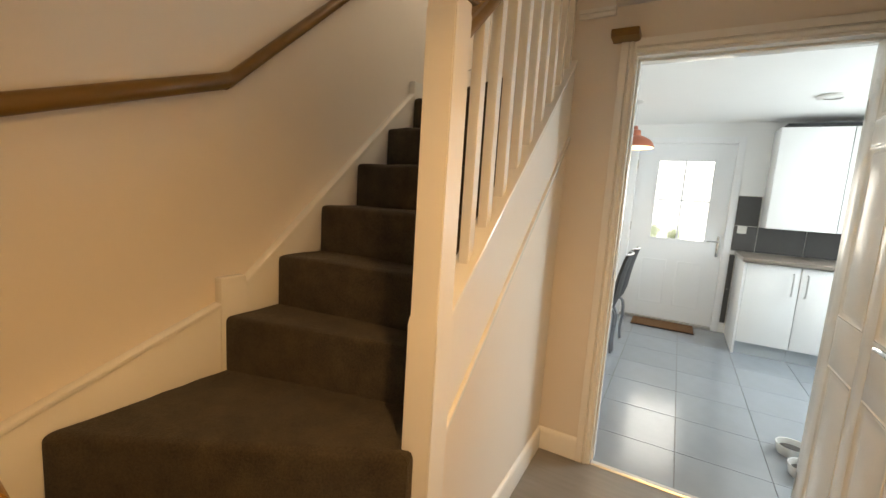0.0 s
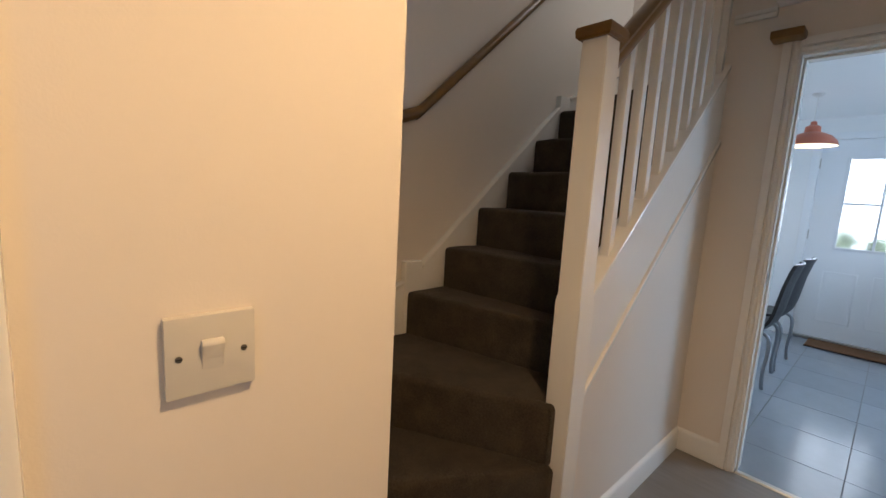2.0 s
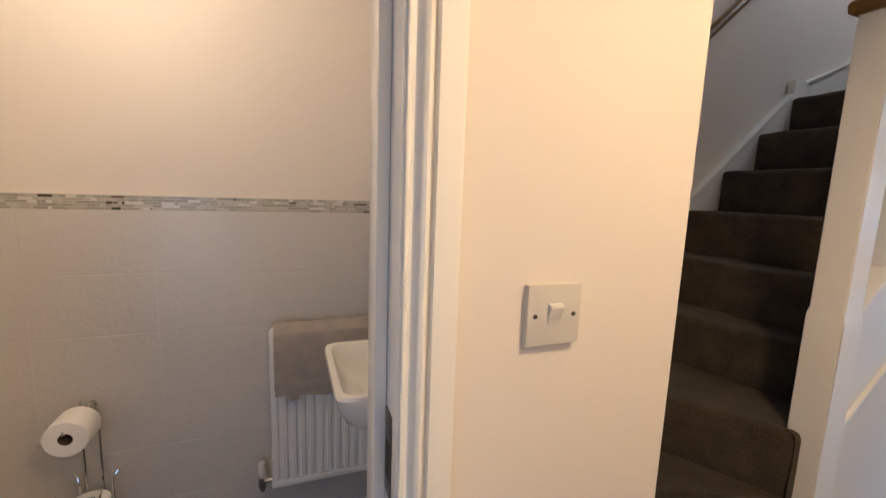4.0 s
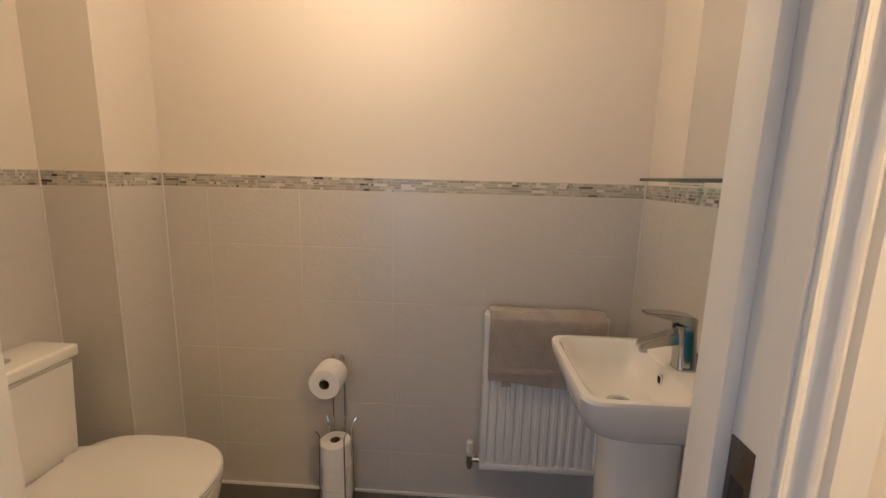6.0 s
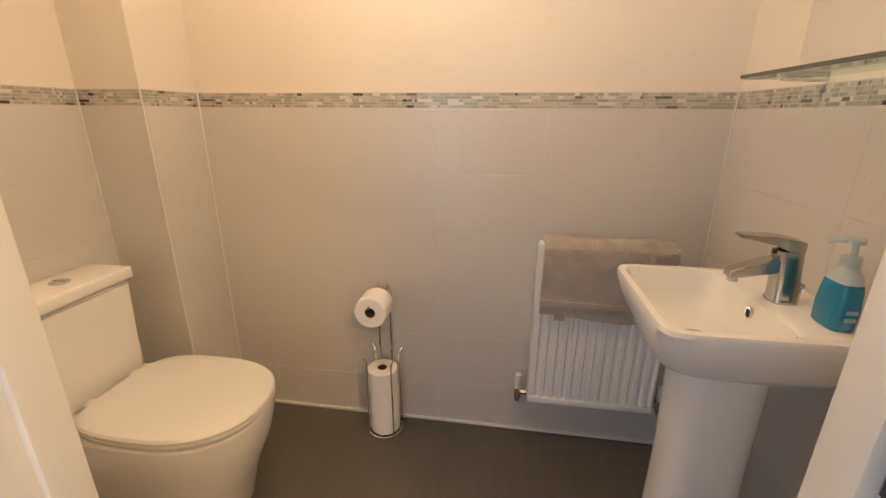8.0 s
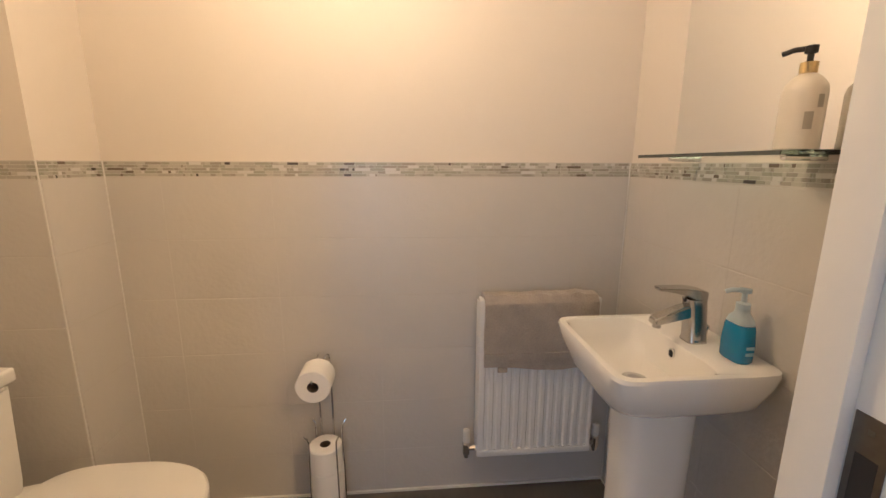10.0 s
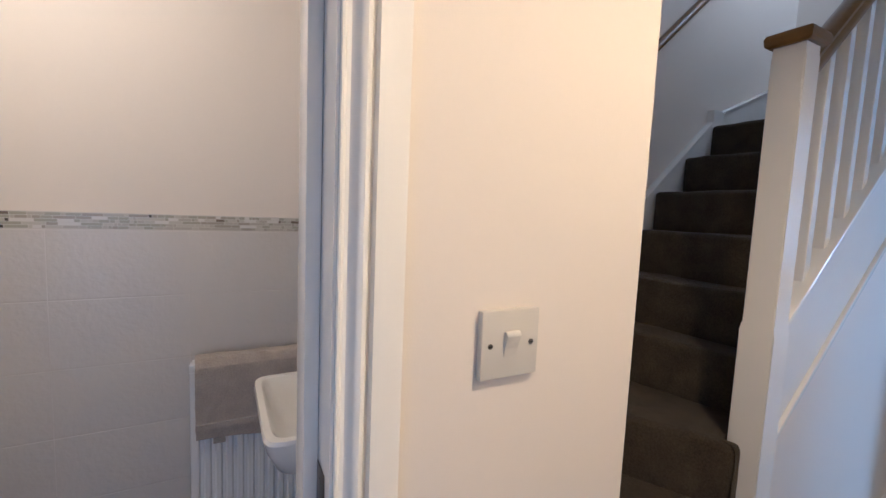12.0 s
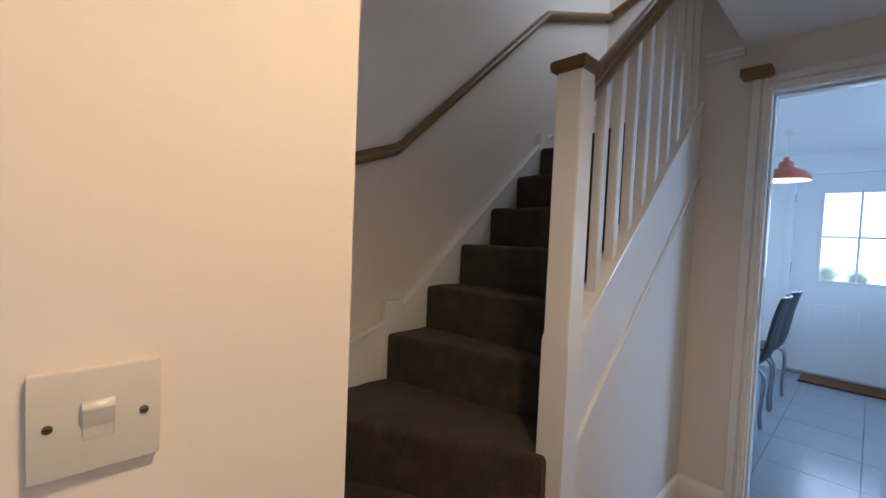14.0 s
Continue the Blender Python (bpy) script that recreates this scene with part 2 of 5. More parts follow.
def loft(bm, rings, caps=True):
    """Skin between rings of the same count."""
    rows = [[bm.verts.new(p) for p in ring] for ring in rings]
    n = len(rows[0])
    fs = []
    for a, b in zip(rows, rows[1:]):
        for i in range(n):
            fs.append(bm.faces.new((a[i], a[(i + 1) % n], b[(i + 1) % n], b[i])))
    if caps:
        fs += [bm.faces.new(rows[0][::-1]), bm.faces.new(rows[-1])]
    bmesh.ops.recalc_face_normals(bm, faces=fs)
    return bm


def spin(bm, cx, cy, profile, n=32, caps=False):
    """A turned shape about a vertical axis from (radius, z)."""
    return loft(bm, [[(cx + r * math.cos(2 * math.pi * i / n), cy + r * math.sin(2 * math.pi * i / n), z) for i in range(n)] for r, z in profile], caps)


def tube(bm, pts, r, n=10):
    """A round bar through points."""
    pts = [Vector(p) for p in pts]
    rings = []
    up = Vector((0.31, 0.17, 0.93)).normalized()
    for i, p in enumerate(pts):
        d = (pts[min(i + 1, len(pts) - 1)] - pts[max(i - 1, 0)]).normalized()
        u = d.cross(up)
        if u.length < 0.05:
            u = d.cross(Vector((1, 0, 0)))
        u.normalize()
        v = d.cross(u)
        rr = r[i] if isinstance(r, (list, tuple)) else r
        rings.append([p + rr * (math.cos(2 * math.pi * k / n) * u + math.sin(2 * math.pi * k / n) * v) for k in range(n)])
    return loft(bm, rings)


def smooth_path(pts, steps=6):
    pts = [Vector(p) for p in pts]
    out = []
    for i in range(len(pts) - 1):
        p0, p1, p2, p3 = pts[max(i - 1, 0)], pts[i], pts[i + 1], pts[min(i + 2, len(pts) - 1)]
        for k in range(steps):
            t = k / steps
            out.append(0.5 * (2 * p1 + (p2 - p0) * t + (2 * p0 - 5 * p1 + 4 * p2 - p3) * t * t + (3 * p1 - p0 - 3 * p2 + p3) * t ** 3))
    return out + [pts[-1]]


def superellipse(cx, cy, z, a, b, power=2.6, n=40):
    ring = []
    for i in range(n):
        t = 2 * math.pi * i / n
        c, s = math.cos(t), math.sin(t)
        ring.append((cx + a * math.copysign(abs(c) ** (2 / power), c), cy + b * math.copysign(abs(s) ** (2 / power), s), z))
    return ring


def mesh_of(name, bm, material, soft=None):
    me = bpy.data.meshes.new(name)
    bm.normal_update()
    bm.to_mesh(me)
    bm.free()
    me.materials.append(material)
    if soft is not None:
        me.shade_smooth()
        me.set_sharp_from_angle(angle=radians(soft))
    return me


def thing(name, loc, label, category, group=""):
    ob = new(name)
    ob.empty_display_size = 0.05
    ob.location = loc
    ORIGIN[ob.name] = Vector(loc)
    return tagged(ob, label, category, group)


def uneven(bm, pitch, amp, fine, fixed_x=()):
    """Cuts a mesh into a lattice and moves it in and out a little, as pile or cloth does."""
    lo = [min(v.co[i] for v in bm.verts) for i in range(3)]
    hi = [max(v.co[i] for v in bm.verts) for i in range(3)]
    for i in range(3):
        n = int((hi[i] - lo[i]) / pitch)
        no = Vector((i == 0, i == 1, i == 2))
        for k in range(1, n):
            co = Vector(lo)
            co[i] = lo[i] + (hi[i] - lo[i]) * k / n
            bmesh.ops.bisect_plane(bm, geom=list(bm.verts) + list(bm.edges) + list(bm.faces), plane_co=co, plane_no=no)
    bm.normal_update()
    for v in bm.verts:
        d = noise.noise(v.co * 8.0) * amp + noise.noise(v.co * 45.0) * fine
        w = 1.0 if all(abs(v.co.x - x) > 0.01 for x in fixed_x) else 0.0
        v.co += v.normal * d * w
    return bm


def part(name, bm, material, parent, label="", soft=35):
    """One mesh object, drawn in world metres, under a thing or a part."""
    o = ORIGIN[parent.name]
    bmesh.ops.translate(bm, vec=-o, verts=bm.verts)
    ob = new(name, mesh_of(name, bm, material, soft))
    ob.parent = parent
    ORIGIN[ob.name] = o
    return tagged(ob, label)


def solid(name, bm, material, label, category, kind="", group="", soft=35):
    """A thing or a piece of the setting that is one mesh."""
    ob = new(name, mesh_of(name, bm, material, soft))
    ORIGIN[ob.name] = Vector((0, 0, 0))
    return tagged(ob, label, category, group, kind)


def structure(name, bm, material, label, category):
    return solid(name, bm, material, label, category, "structure")

# ---- large structure ----
XW, XS, YN, YD, HC, KC = -1.15, 0.0, 0.396, 2.5, 2.245, 2.275
wall_west = structure("wall_west", one(-1.40, XW, -1.9, 3.75, 0, 4.8), PAINT, "smooth off-white painted outer wall along stairs and cloakroom", "wall")
wall_wc_front = structure("wall_wc_front", boxes((-0.10, XS, -0.04, YN, 0, HC), (-0.10, XS, -2.1, -0.926, 0, HC), (-0.10, XS, -0.926, -0.04, 2.03, HC)),
                          PAINT, "cream painted hall wall around the cloakroom doorway", "wall")
wall_wc_north = structure("wall_wc_north", one(XW, -0.10, 0.297, YN, 0, 4.8), PAINT, "cream painted wall between cloakroom and stairs", "wall")
wall_wc_south = structure("wall_wc_south", one(XW, -0.10, -1.9, -1.68, 0, HC), PAINT, "cream painted wall behind the toilet", "wall")
pipe_boxing = structure("wall_pipe_boxing", one(XW, -0.91, -1.68, -1.46, 0, HC), PAINT, "cream painted pipe boxing in the cloakroom corner", "wall")
wall_doors = structure("wall_kitchen_door", boxes((-0.2, 0.055, YD, 2.6, 0, HC), (-0.268, -0.2, YD, 2.6, 1.0, 4.8), (0.945, 1.1, YD, 2.6, 0, HC), (0.055, 0.945, YD, 2.6, 2.045, HC), (-0.2, -0.03, YD, 2.6, HC, 4.8)),
                       PAINT, "cream painted hall wall around the kitchen doorway", "wall")
wall_east = structure("wall_hall_east", boxes((1.0, 1.1, -2.1, -1.28, 0, HC), (1.0, 1.1, -0.62, YD, 0, HC), (1.0, 1.1, -1.28, -0.62, 0, 0.35), (1.0, 1.1, -1.28, -0.62, 1.55, HC)), PAINT, "cream painted hall side wall", "wall")
wall_south = structure("wall_hall_south", one(-0.1, 1.1, -2.2, -2.1, 0, HC), PAINT, "cream painted hall end wall", "wall")
wall_upper = structure("wall_upper_landing", one(-0.03, 0.10, YN, YD, 2.5, 4.8), PAINT, "cream painted wall beside the upper stairs", "wall")
wall_stair_end = structure("wall_stair_end", boxes((XW, -0.2, 3.4, 3.5, 0, 4.8), (-2.0, XW, 3.4, 3.5, 0, KC)), PAINT, "cream painted wall at the top of the stairs", "wall")
wall_stair_kitchen = structure("wall_stair_kitchen", boxes((-0.2, -0.1, 2.6, 3.5, 0, KC), (-0.2, -0.1, 2.6, 3.5, KC, 3.3), (-0.2, -0.1, 2.6, 3.5, 4.2, 4.8), (-0.2, -0.1, 2.6, 2.62, 3.3, 4.2), (-0.2, -0.1, 3.28, 3.5, 3.3, 4.2)), PAINT, "pale painted wall enclosing the stairs", "wall")
ceiling_hall = structure("ceiling_hall", boxes((-0.03, 1.1, YN, 2.6, HC, 2.5), (-1.15, 1.1, -2.2, YN - 0.1, HC, 2.5), (-0.10, 1.1, YN - 0.1, YN, HC, 2.5)), CEIL, "white painted hall and cloakroom ceiling", "ceiling")
ceiling_top = structure("ceiling_upper", one(-1.4, 0.1, 0.297, 3.75, 4.8, 4.9), CEIL, "white painted ceiling over the stairs", "ceiling")
ceiling_kitchen = structure("ceiling_kitchen", boxes((-0.2, 2.75, 2.6, 6.05, KC, 2.5), (-2.1, -0.2, 3.5, 6.05, KC, 2.5)), CEIL, "white painted kitchen ceiling", "ceiling")
floor_hall = structure("floor_hall", one(-0.2, 1.0, -2.1, YD + 0.015, -0.1, 0), VINYL_HALL, "grey-brown wood-effect vinyl hall floor", "floor")
floor_wc = structure("floor_wc", one(XW, -0.2, -1.68, 0.30, -0.1, 0), VINYL, "grey-brown vinyl cloakroom floor, toned darker to match its brightness", "floor")
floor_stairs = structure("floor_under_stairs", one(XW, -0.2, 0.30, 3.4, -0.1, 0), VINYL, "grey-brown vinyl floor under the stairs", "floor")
floor_kitchen = structure("floor_kitchen", one(-2.0, 2.6, YD + 0.015, 6.05, -0.1, -0.006), KGROUT, "large grey ceramic tiles with thin dark joints", "floor")
wall_kitchen_back = structure("wall_kitchen_back", boxes((-2.1, -0.235, 5.8, 6.05, 0, KC), (0.855, 2.75, 5.8, 6.05, 0, KC), (-0.235, 0.855, 5.8, 6.05, 2.13, KC)),
                              WHITEWALL, "white painted kitchen end wall around the back door", "wall")
wall_kitchen_east = structure("wall_kitchen_east", boxes((2.6, 2.75, 2.5, 3.9, 0, KC), (2.6, 2.75, 5.1, 5.8, 0, KC), (2.6, 2.75, 3.9, 5.1, 0, 1.0), (2.6, 2.75, 3.9, 5.1, 2.1, KC)),
                              WHITEWALL, "white painted kitchen side wall with a window", "wall")
wall_kitchen_near = structure("wall_kitchen_near", one(1.1, 2.6, 2.5, 2.6, 0, KC), WHITEWALL, "white painted kitchen wall beside the hall", "wall")
wall_kitchen_west = structure("wall_kitchen_west", boxes((-2.1, -2.0, 3.4, 4.1, 0, KC), (-2.1, -2.0, 5.5, 5.8, 0, KC), (-2.1, -2.0, 4.1, 5.5, 2.1, KC)),
                              WHITEWALL, "white painted kitchen side wall with an added, unseen patio opening", "wall")


def pane_in(name, row, label):
    ob = structure(name, one(*row), PANE, label, "window")
    ob.visible_shadow = False
    return ob


pane_in("window_1", (2.66, 2.672, 3.9, 5.1, 1.0, 2.1), "clear kitchen side window pane")
pane_in("window_2", (-2.056, -2.044, 4.1, 5.5, 0.0, 2.1), "unseen patio glazing, added for kitchen fill light")
pane_in("window_3", (1.06, 1.072, -1.28, -0.62, 0.35, 1.55), "clear glazed panel of the entrance")

pane_in("window_4", (-0.156, -0.144, 2.62, 3.28, 3.3, 4.2), "unseen landing pane, added for the stair fill light")

# under-stair panelling below the outer string
SLOPE = 0.875


def string_top(y):
    return 1.075 + SLOPE * (y - 1.41)


def string_low(y):
    return 0.665 + SLOPE * (y - 1.38)


bm = bmesh.new()
prism(bm, [(1.34, 0), (2.5, 0), (2.5, string_low(2.5) + 0.1), (1.34, string_low(1.34) + 0.1)], "x", -0.235, -0.2)
panel_under = structure("wall_under_stairs", bm, PAINT, "white painted panel enclosing the space below the stairs", "wall")

# skirting boards, architraves and linings


def skirting(name, outline, axis, a, b, label):
    bm = bmesh.new()
    prism(bm, outline, axis, a, b)
    return structure(name, bm, GLOSS, label, "baseboard")


skirting("baseboard", [(-0.2, 0), (-0.184, 0), (-0.184, 0.098), (-0.188, 0.112), (-0.194, 0.118), (-0.2, 0.12)], "y", 1.36, 2.484, "white gloss baseboard below the stair panel")
skirting("baseboard", [(2.5, 0), (2.484, 0), (2.484, 0.098), (2.488, 0.112), (2.494, 0.118), (2.5, 0.12)], "x", -0.198, 0.008, "white gloss baseboard beside the kitchen doorway")
skirting("baseboard", [(0, 0), (0.016, 0), (0.016, 0.098), (0.012, 0.112), (0.006, 0.118), (0, 0.12)], "y", 0.016, 0.396, "white gloss baseboard below the light switch")
skirting("baseboard", [(5.8, 0), (5.784, 0), (5.784, 0.09), (5.79, 0.11), (5.8, 0.115)], "x", 0.905, 0.995, "white gloss baseboard beside the back door")


def architrave(name, run, label):
    """run: function (u across, v out of the wall, w along) to world outline; an ogee strip."""
    prof = [(0, 0), (0.0675, 0), (0.0675, 0.016), (0.0635, 0.018), (0.0345, 0.018), (0.0335, 0.0085), (0.0297, 0.0085), (0.0290, 0.0135), (0.0265, 0.0170), (0.0225, 0.0185),
            (0.0185, 0.0172), (0.0158, 0.0142), (0.0140, 0.0095), (0.0100, 0.0066), (0.0062, 0.0066), (0.0035, 0.0085), (0.0012, 0.0085), (0, 0.0070)]
    bm = bmesh.new()
    run(bm, prof)
    return structure(name, bm, GLOSS, label, "trim")


# cloakroom doorway: linings, stops and casings
def upright(bm, prof, x, y, sx, sy, across, z1, z0=0.0):
    out = [(x + sx * v, y + sy * u) for u, v in prof] if across == "y" else [(x + sx * u, y + sy * v) for u, v in prof]
    prism(bm, out, "z", z0, z1)


architrave("trim", lambda bm, p: upright(bm, p, 0.0, -0.0550, 1, 1, "y", 2.07), "white gloss moulded casing of the cloakroom doorway")
architrave("trim", lambda bm, p: upright(bm, p, 0.0, -0.916, 1, -1, "y", 2.07), "white gloss moulded casing of the cloakroom doorway")
architrave("trim", lambda bm, p: prism(bm, [(v, 2.005 + u) for u, v in p], "y", -0.916, -0.0550), "white gloss moulded casing over the cloakroom doorway")
structure("door_lining", boxes((-0.102, 0.003, -0.058, -0.0398, 0, 2.03), (-0.102, 0.003, -0.9262, -0.905, 0, 2.03), (-0.102, 0.003, -0.905, -0.058, 2.002, 2.03)), GLOSS, "white gloss cloakroom door lining", "trim")
structure("door_stop", boxes((-0.1005, -0.052, -0.0745, -0.0582, 0, 2.001), (-0.1005, -0.052, -0.9048, -0.892, 0, 2.001), (-0.1005, -0.052, -0.892, -0.0745, 1.986, 2.0015), bevel=0.002), GLOSS, "white gloss stop strip in the cloakroom doorway", "trim")
# kitchen doorway
architrave("trim", lambda bm, p: upright(bm, p, 0.074, 2.5, -1, -1, "x", 2.09), "white gloss moulded casing of the kitchen doorway")
architrave("trim", lambda bm, p: upright(bm, p, 0.924, 2.5, 1, -1, "x", 2.09), "white gloss moulded casing of the kitchen doorway")
architrave("trim", lambda bm, p: prism(bm, [(2.5 - v, 2.023 + u) for u, v in p], "x", 0.074, 0.924), "white gloss moulded casing over the kitchen doorway")
structure("door_lining", boxes((0.0548, 0.080, YD - 0.002, 2.608, 0, 2.045), (0.918, 0.9452, YD - 0.002, 2.608, 0, 2.045), (0.080, 0.918, YD - 0.002, 2.608, 2.018, 2.045)), GLOSS, "white gloss kitchen door lining", "trim")
structure("door_stop", boxes((0.0802, 0.089, 2.545, 2.606, 0, 2.017), (0.907, 0.9178, 2.545, 2.606, 0, 2.017), (0.089, 0.907, 2.545, 2.606, 2.007, 2.0175), bevel=0.002), GLOSS, "white gloss stop strip in the kitchen doorway", "trim")
bm = bmesh.new()
prism(bm, [(2.498, 0.001), (2.535, 0.001), (2.529, 0.009), (2.504, 0.009)], "x", 0.085, 0.917)
structure("threshold", bm, STEEL, "thin metal threshold strip between hall and kitchen floors", "trim")
# stairwell edge mouldings at ceiling height
structure("trim", boxes((-0.197, -0.032, 2.478, 2.4985, 2.205, 2.225), (-0.197, -0.032, 2.468, 2.4985, 2.2252, 2.243), bevel=0.004), GLOSS, "white moulded trim at the stairwell edge", "trim")
structure("silicone_line", boxes((-1.1405, -1.132, -1.45, 0.283, 0.0, 0.009), (-1.132, -0.11, 0.278, 0.2835, 0.0, 0.009), (-1.132, -0.90, -1.4475, -1.441, 0.0, 0.009)), PLASTIC, "white sealant line at the cloakroom floor", "trim")

# outdoors
ground = structure("ground", one(-60, 60, 6.05, 120, -0.25, -0.12), SLAB, "pale paved garden beyond the back door", "ground")
structure("backdrop", one(-9, 9, 14.0, 14.1, -0.12, 10.0), DISTANCE, "bright pale overcast sky beyond the garden", "backdrop")

# ---- staircase ----
stairs = thing("staircase", (-0.68, 1.4, 0), "carpeted winding staircase with white painted balustrade and oak rail", "staircase")


def step(outline, z, drop=0.235):
    bm = bmesh.new()
    prism(bm, outline, "z", z - drop, z, bevel=0.028, seg=4)
    uneven(bm, 0.06, 0.006, 0.0022, (XO, XI))
    return part("carpeted_step", bm, CARPET, stairs, "brown pile carpet over a stair step")


XI, XO = -0.262, -1.112
step([(-0.175, 0.40), (-0.175, 1.255), (-0.30, 1.262), (XO, 1.262), (XO, 0.40)], 0.21, 0.209)
step([(-0.70, 0.40), (-0.215, 1.225), (-0.213, 1.262), (-0.276, 1.264), (-0.30, 1.40), (XO, 1.40), (XO, 0.40)], 0.42)
step([(XO, 0.738), (-0.232, 1.238), (-0.232, 1.262), (-0.276, 1.265), (-0.276, 1.6), (XO, 1.6)], 0.63)
step([(XO, 1.272), (-0.277, 1.482), (-0.277, 1.85), (XO, 1.85)], 0.84)
step([(XO, 1.508), (XI, 1.60), (XI, 1.95), (XO, 1.95)], 1.05)
for k in range(6, 10):
    y = 1.742 + 0.237 * (k - 6)
    step([(XO, y), (XI, y), (XI, y + 0.42), (XO, y + 0.42)], 0.21 * k)
step([(XO, 2.85), (XI, 2.85), (XI, 3.39), (XO, 3.39)], 1.89)
step([(XO, 3.06), (XI, 2.69), (XI, 3.39), (XO, 3.39)], 2.10)
step([(-0.86, 3.39), (XI, 2.76), (XI, 3.39)], 2.31)
step([(-0.52, 3.39), (XI, 2.83), (XI, 3.39)], 2.52)

bm = bmesh.new()
prism(bm, [(0.40, 0.20), (1.30, 0.45), (1.30, 0.895), (1.262, 0.882), (0.40, 0.574)], "x", -1.149, -1.113, bevel=0.007)
part("wall_string", bm, GLOSS, stairs, "white gloss string board along the winders")
bm = bmesh.new()
prism(bm, [(1.30, 0.55), (1.45, 0.60), (2.50, 1.45), (2.50, 1.93), (2.47, 1.912), (1.372, 0.955), (1.34, 0.93), (1.30, 0.93)], "x", -1.148, -1.114, bevel=0.007)
part("wall_string", bm, GLOSS, stairs, "white gloss sloping string board along the wall")
part("string_block", one(-1.1485, -1.107, 1.262, 1.368, 0.60, 0.985, 0.008), GLOSS, stairs, "white gloss block joining the string boards")
part("string_block", one(-1.1485, -1.107, 2.462, 2.57, 1.60, 1.99, 0.008), GLOSS, stairs, "white gloss block joining the string boards")
bm = bmesh.new()
prism(bm, [(2.57, 1.7), (3.398, 2.0), (3.398, 2.33), (2.57, 1.985)], "x", -1.148, -1.114, bevel=0.007)
part("wall_string", bm, GLOSS, stairs, "white gloss string board along the upper winders")
for pts in ([(0.401, 0.566), (1.262, 0.874), (1.262, 0.890), (0.401, 0.582)], [(1.369, 0.945), (2.461, 1.897), (2.461, 1.916), (1.369, 0.964)], [(2.571, 1.977), (3.397, 2.322), (3.397, 2.337), (2.571, 1.992)]):
    bm = bmesh.new()
    prism(bm, pts, "x", -1.1495, -1.104, bevel=0.004)
    part("string_moulding", bm, GLOSS, stairs, "white gloss rounded moulding along the string")
# outer string, capping and bead
bm = bmesh.new()
prism(bm, [(1.356, string_low(1.356)), (2.498, string_low(2.498)), (2.498, string_top(2.498) - 0.024), (1.356, string_top(1.356) - 0.024)], "x", -0.258, -0.196)
part("outer_string", bm, GLOSS, stairs, "white gloss outer string board")
bm = bmesh.new()
prism(bm, [(1.352, string_top(1.352) - 0.026), (2.499, string_top(2.499) - 0.026), (2.499, string_top(2.499)), (1.352, string_top(1.352))], "x", -0.266, -0.186, bevel=0.006)
part("string_capping", bm, GLOSS, stairs, "white gloss capping along the outer string")
bm = bmesh.new()
prism(bm, [(1.358, string_low(1.358) - 0.004), (2.497, string_low(2.497) - 0.004), (2.497, string_low(2.497) + 0.024), (1.358, string_low(1.358) + 0.024)], "x", -0.2, -0.183, bevel=0.005)
part("bead", bm, GLOSS, stairs, "white gloss bead along the lower string edge")
# newel post
NX, NY = -0.228, 1.310
bm = bmesh.new()
sq = lambda h, z: [(NX - h, NY - h, z), (NX + h, NY - h, z), (NX + h, NY + h, z), (NX - h, NY + h, z)]
loft(bm, [sq(0.047, 0.0), sq(0.047, 0.985), sq(0.0425, 1.015), sq(0.0425, 1.79), sq(0.040, 1.80), sq(0.040, 1.826)])
bmesh.ops.bevel(bm, geom=[e for e in bm.edges if abs(e.verts[0].co.z - e.verts[1].co.z) > 0.05], offset=0.003, segments=2, affect="EDGES")
newel = part("newel_post", bm, GLOSS, stairs, "white gloss newel post with a square base")
bm = bmesh.new()
loft(bm, [sq(0.050, 1.824), sq(0.057, 1.830), sq(0.059, 1.850), sq(0.055, 1.860), sq(0.012, 1.878)])
part("cap", bm, OAK, newel, "varnished oak newel cap")


def rail_low(y):
    return 1.775 + 0.895 * (y - 1.40)


for k in range(9):
    y = 1.498 + 0.1195 * k
    a, b = y - 0.017, y + 0.017
    bm = bmesh.new()
    prism(bm, [(a, string_top(a) - 0.004), (b, string_top(b) - 0.004), (b, rail_low(b) + 0.004), (a, rail_low(a) + 0.004)], "x", NX - 0.017, NX + 0.017, bevel=0.002, seg=1)
    part("baluster", bm, GLOSS, stairs)
# balustrade handrail with a rounded top
RAILSEC = [(-0.030, 0.0), (0.030, 0.0), (0.034, 0.012), (0.034, 0.022), (0.028, 0.034), (0.030, 0.046), (0.022, 0.060), (0.008, 0.067), (-0.008, 0.067), (-0.022, 0.060), (-0.030, 0.046), (-0.028, 0.034), (-0.034, 0.022), (-0.034, 0.012)]
bm = bmesh.new()
loft(bm, [[(NX + u, y, rail_low(y) + v * 1.2) for u, v in RAILSEC] for y in (1.353, 1.9, 2.499)])
part("handrail", bm, OAK, stairs, "varnished oak handrail")

# wall handrail
wall_rail = thing("wall_handrail", (-1.15, 1.3, 1.6), "varnished oak handrail fixed along the stair wall", "handrail")
ws = [(0.031 + 0.029 * math.cos(radians(a)), 0.030 * math.sin(radians(a))) for a in range(-140, 141, 20)] + [(0.0, 0.014), (0.0, -0.014)]


def rail_run(pts):
    bm = bmesh.new()
    loft(bm, [[(XW + u, y, z + v) for u, v in ws] for y, z in pts])
    return part("rail", bm, OAK, wall_rail)


rail_run([(0.42, 1.385), (0.726, 1.495), (1.285, 1.69), (1.30, 1.697)])
rail_run([(1.296, 1.692), (1.312, 1.703), (2.47, 2.745), (2.49, 2.757)])
rail_run([(2.486, 2.752), (2.505, 2.762), (3.36, 3.075)])
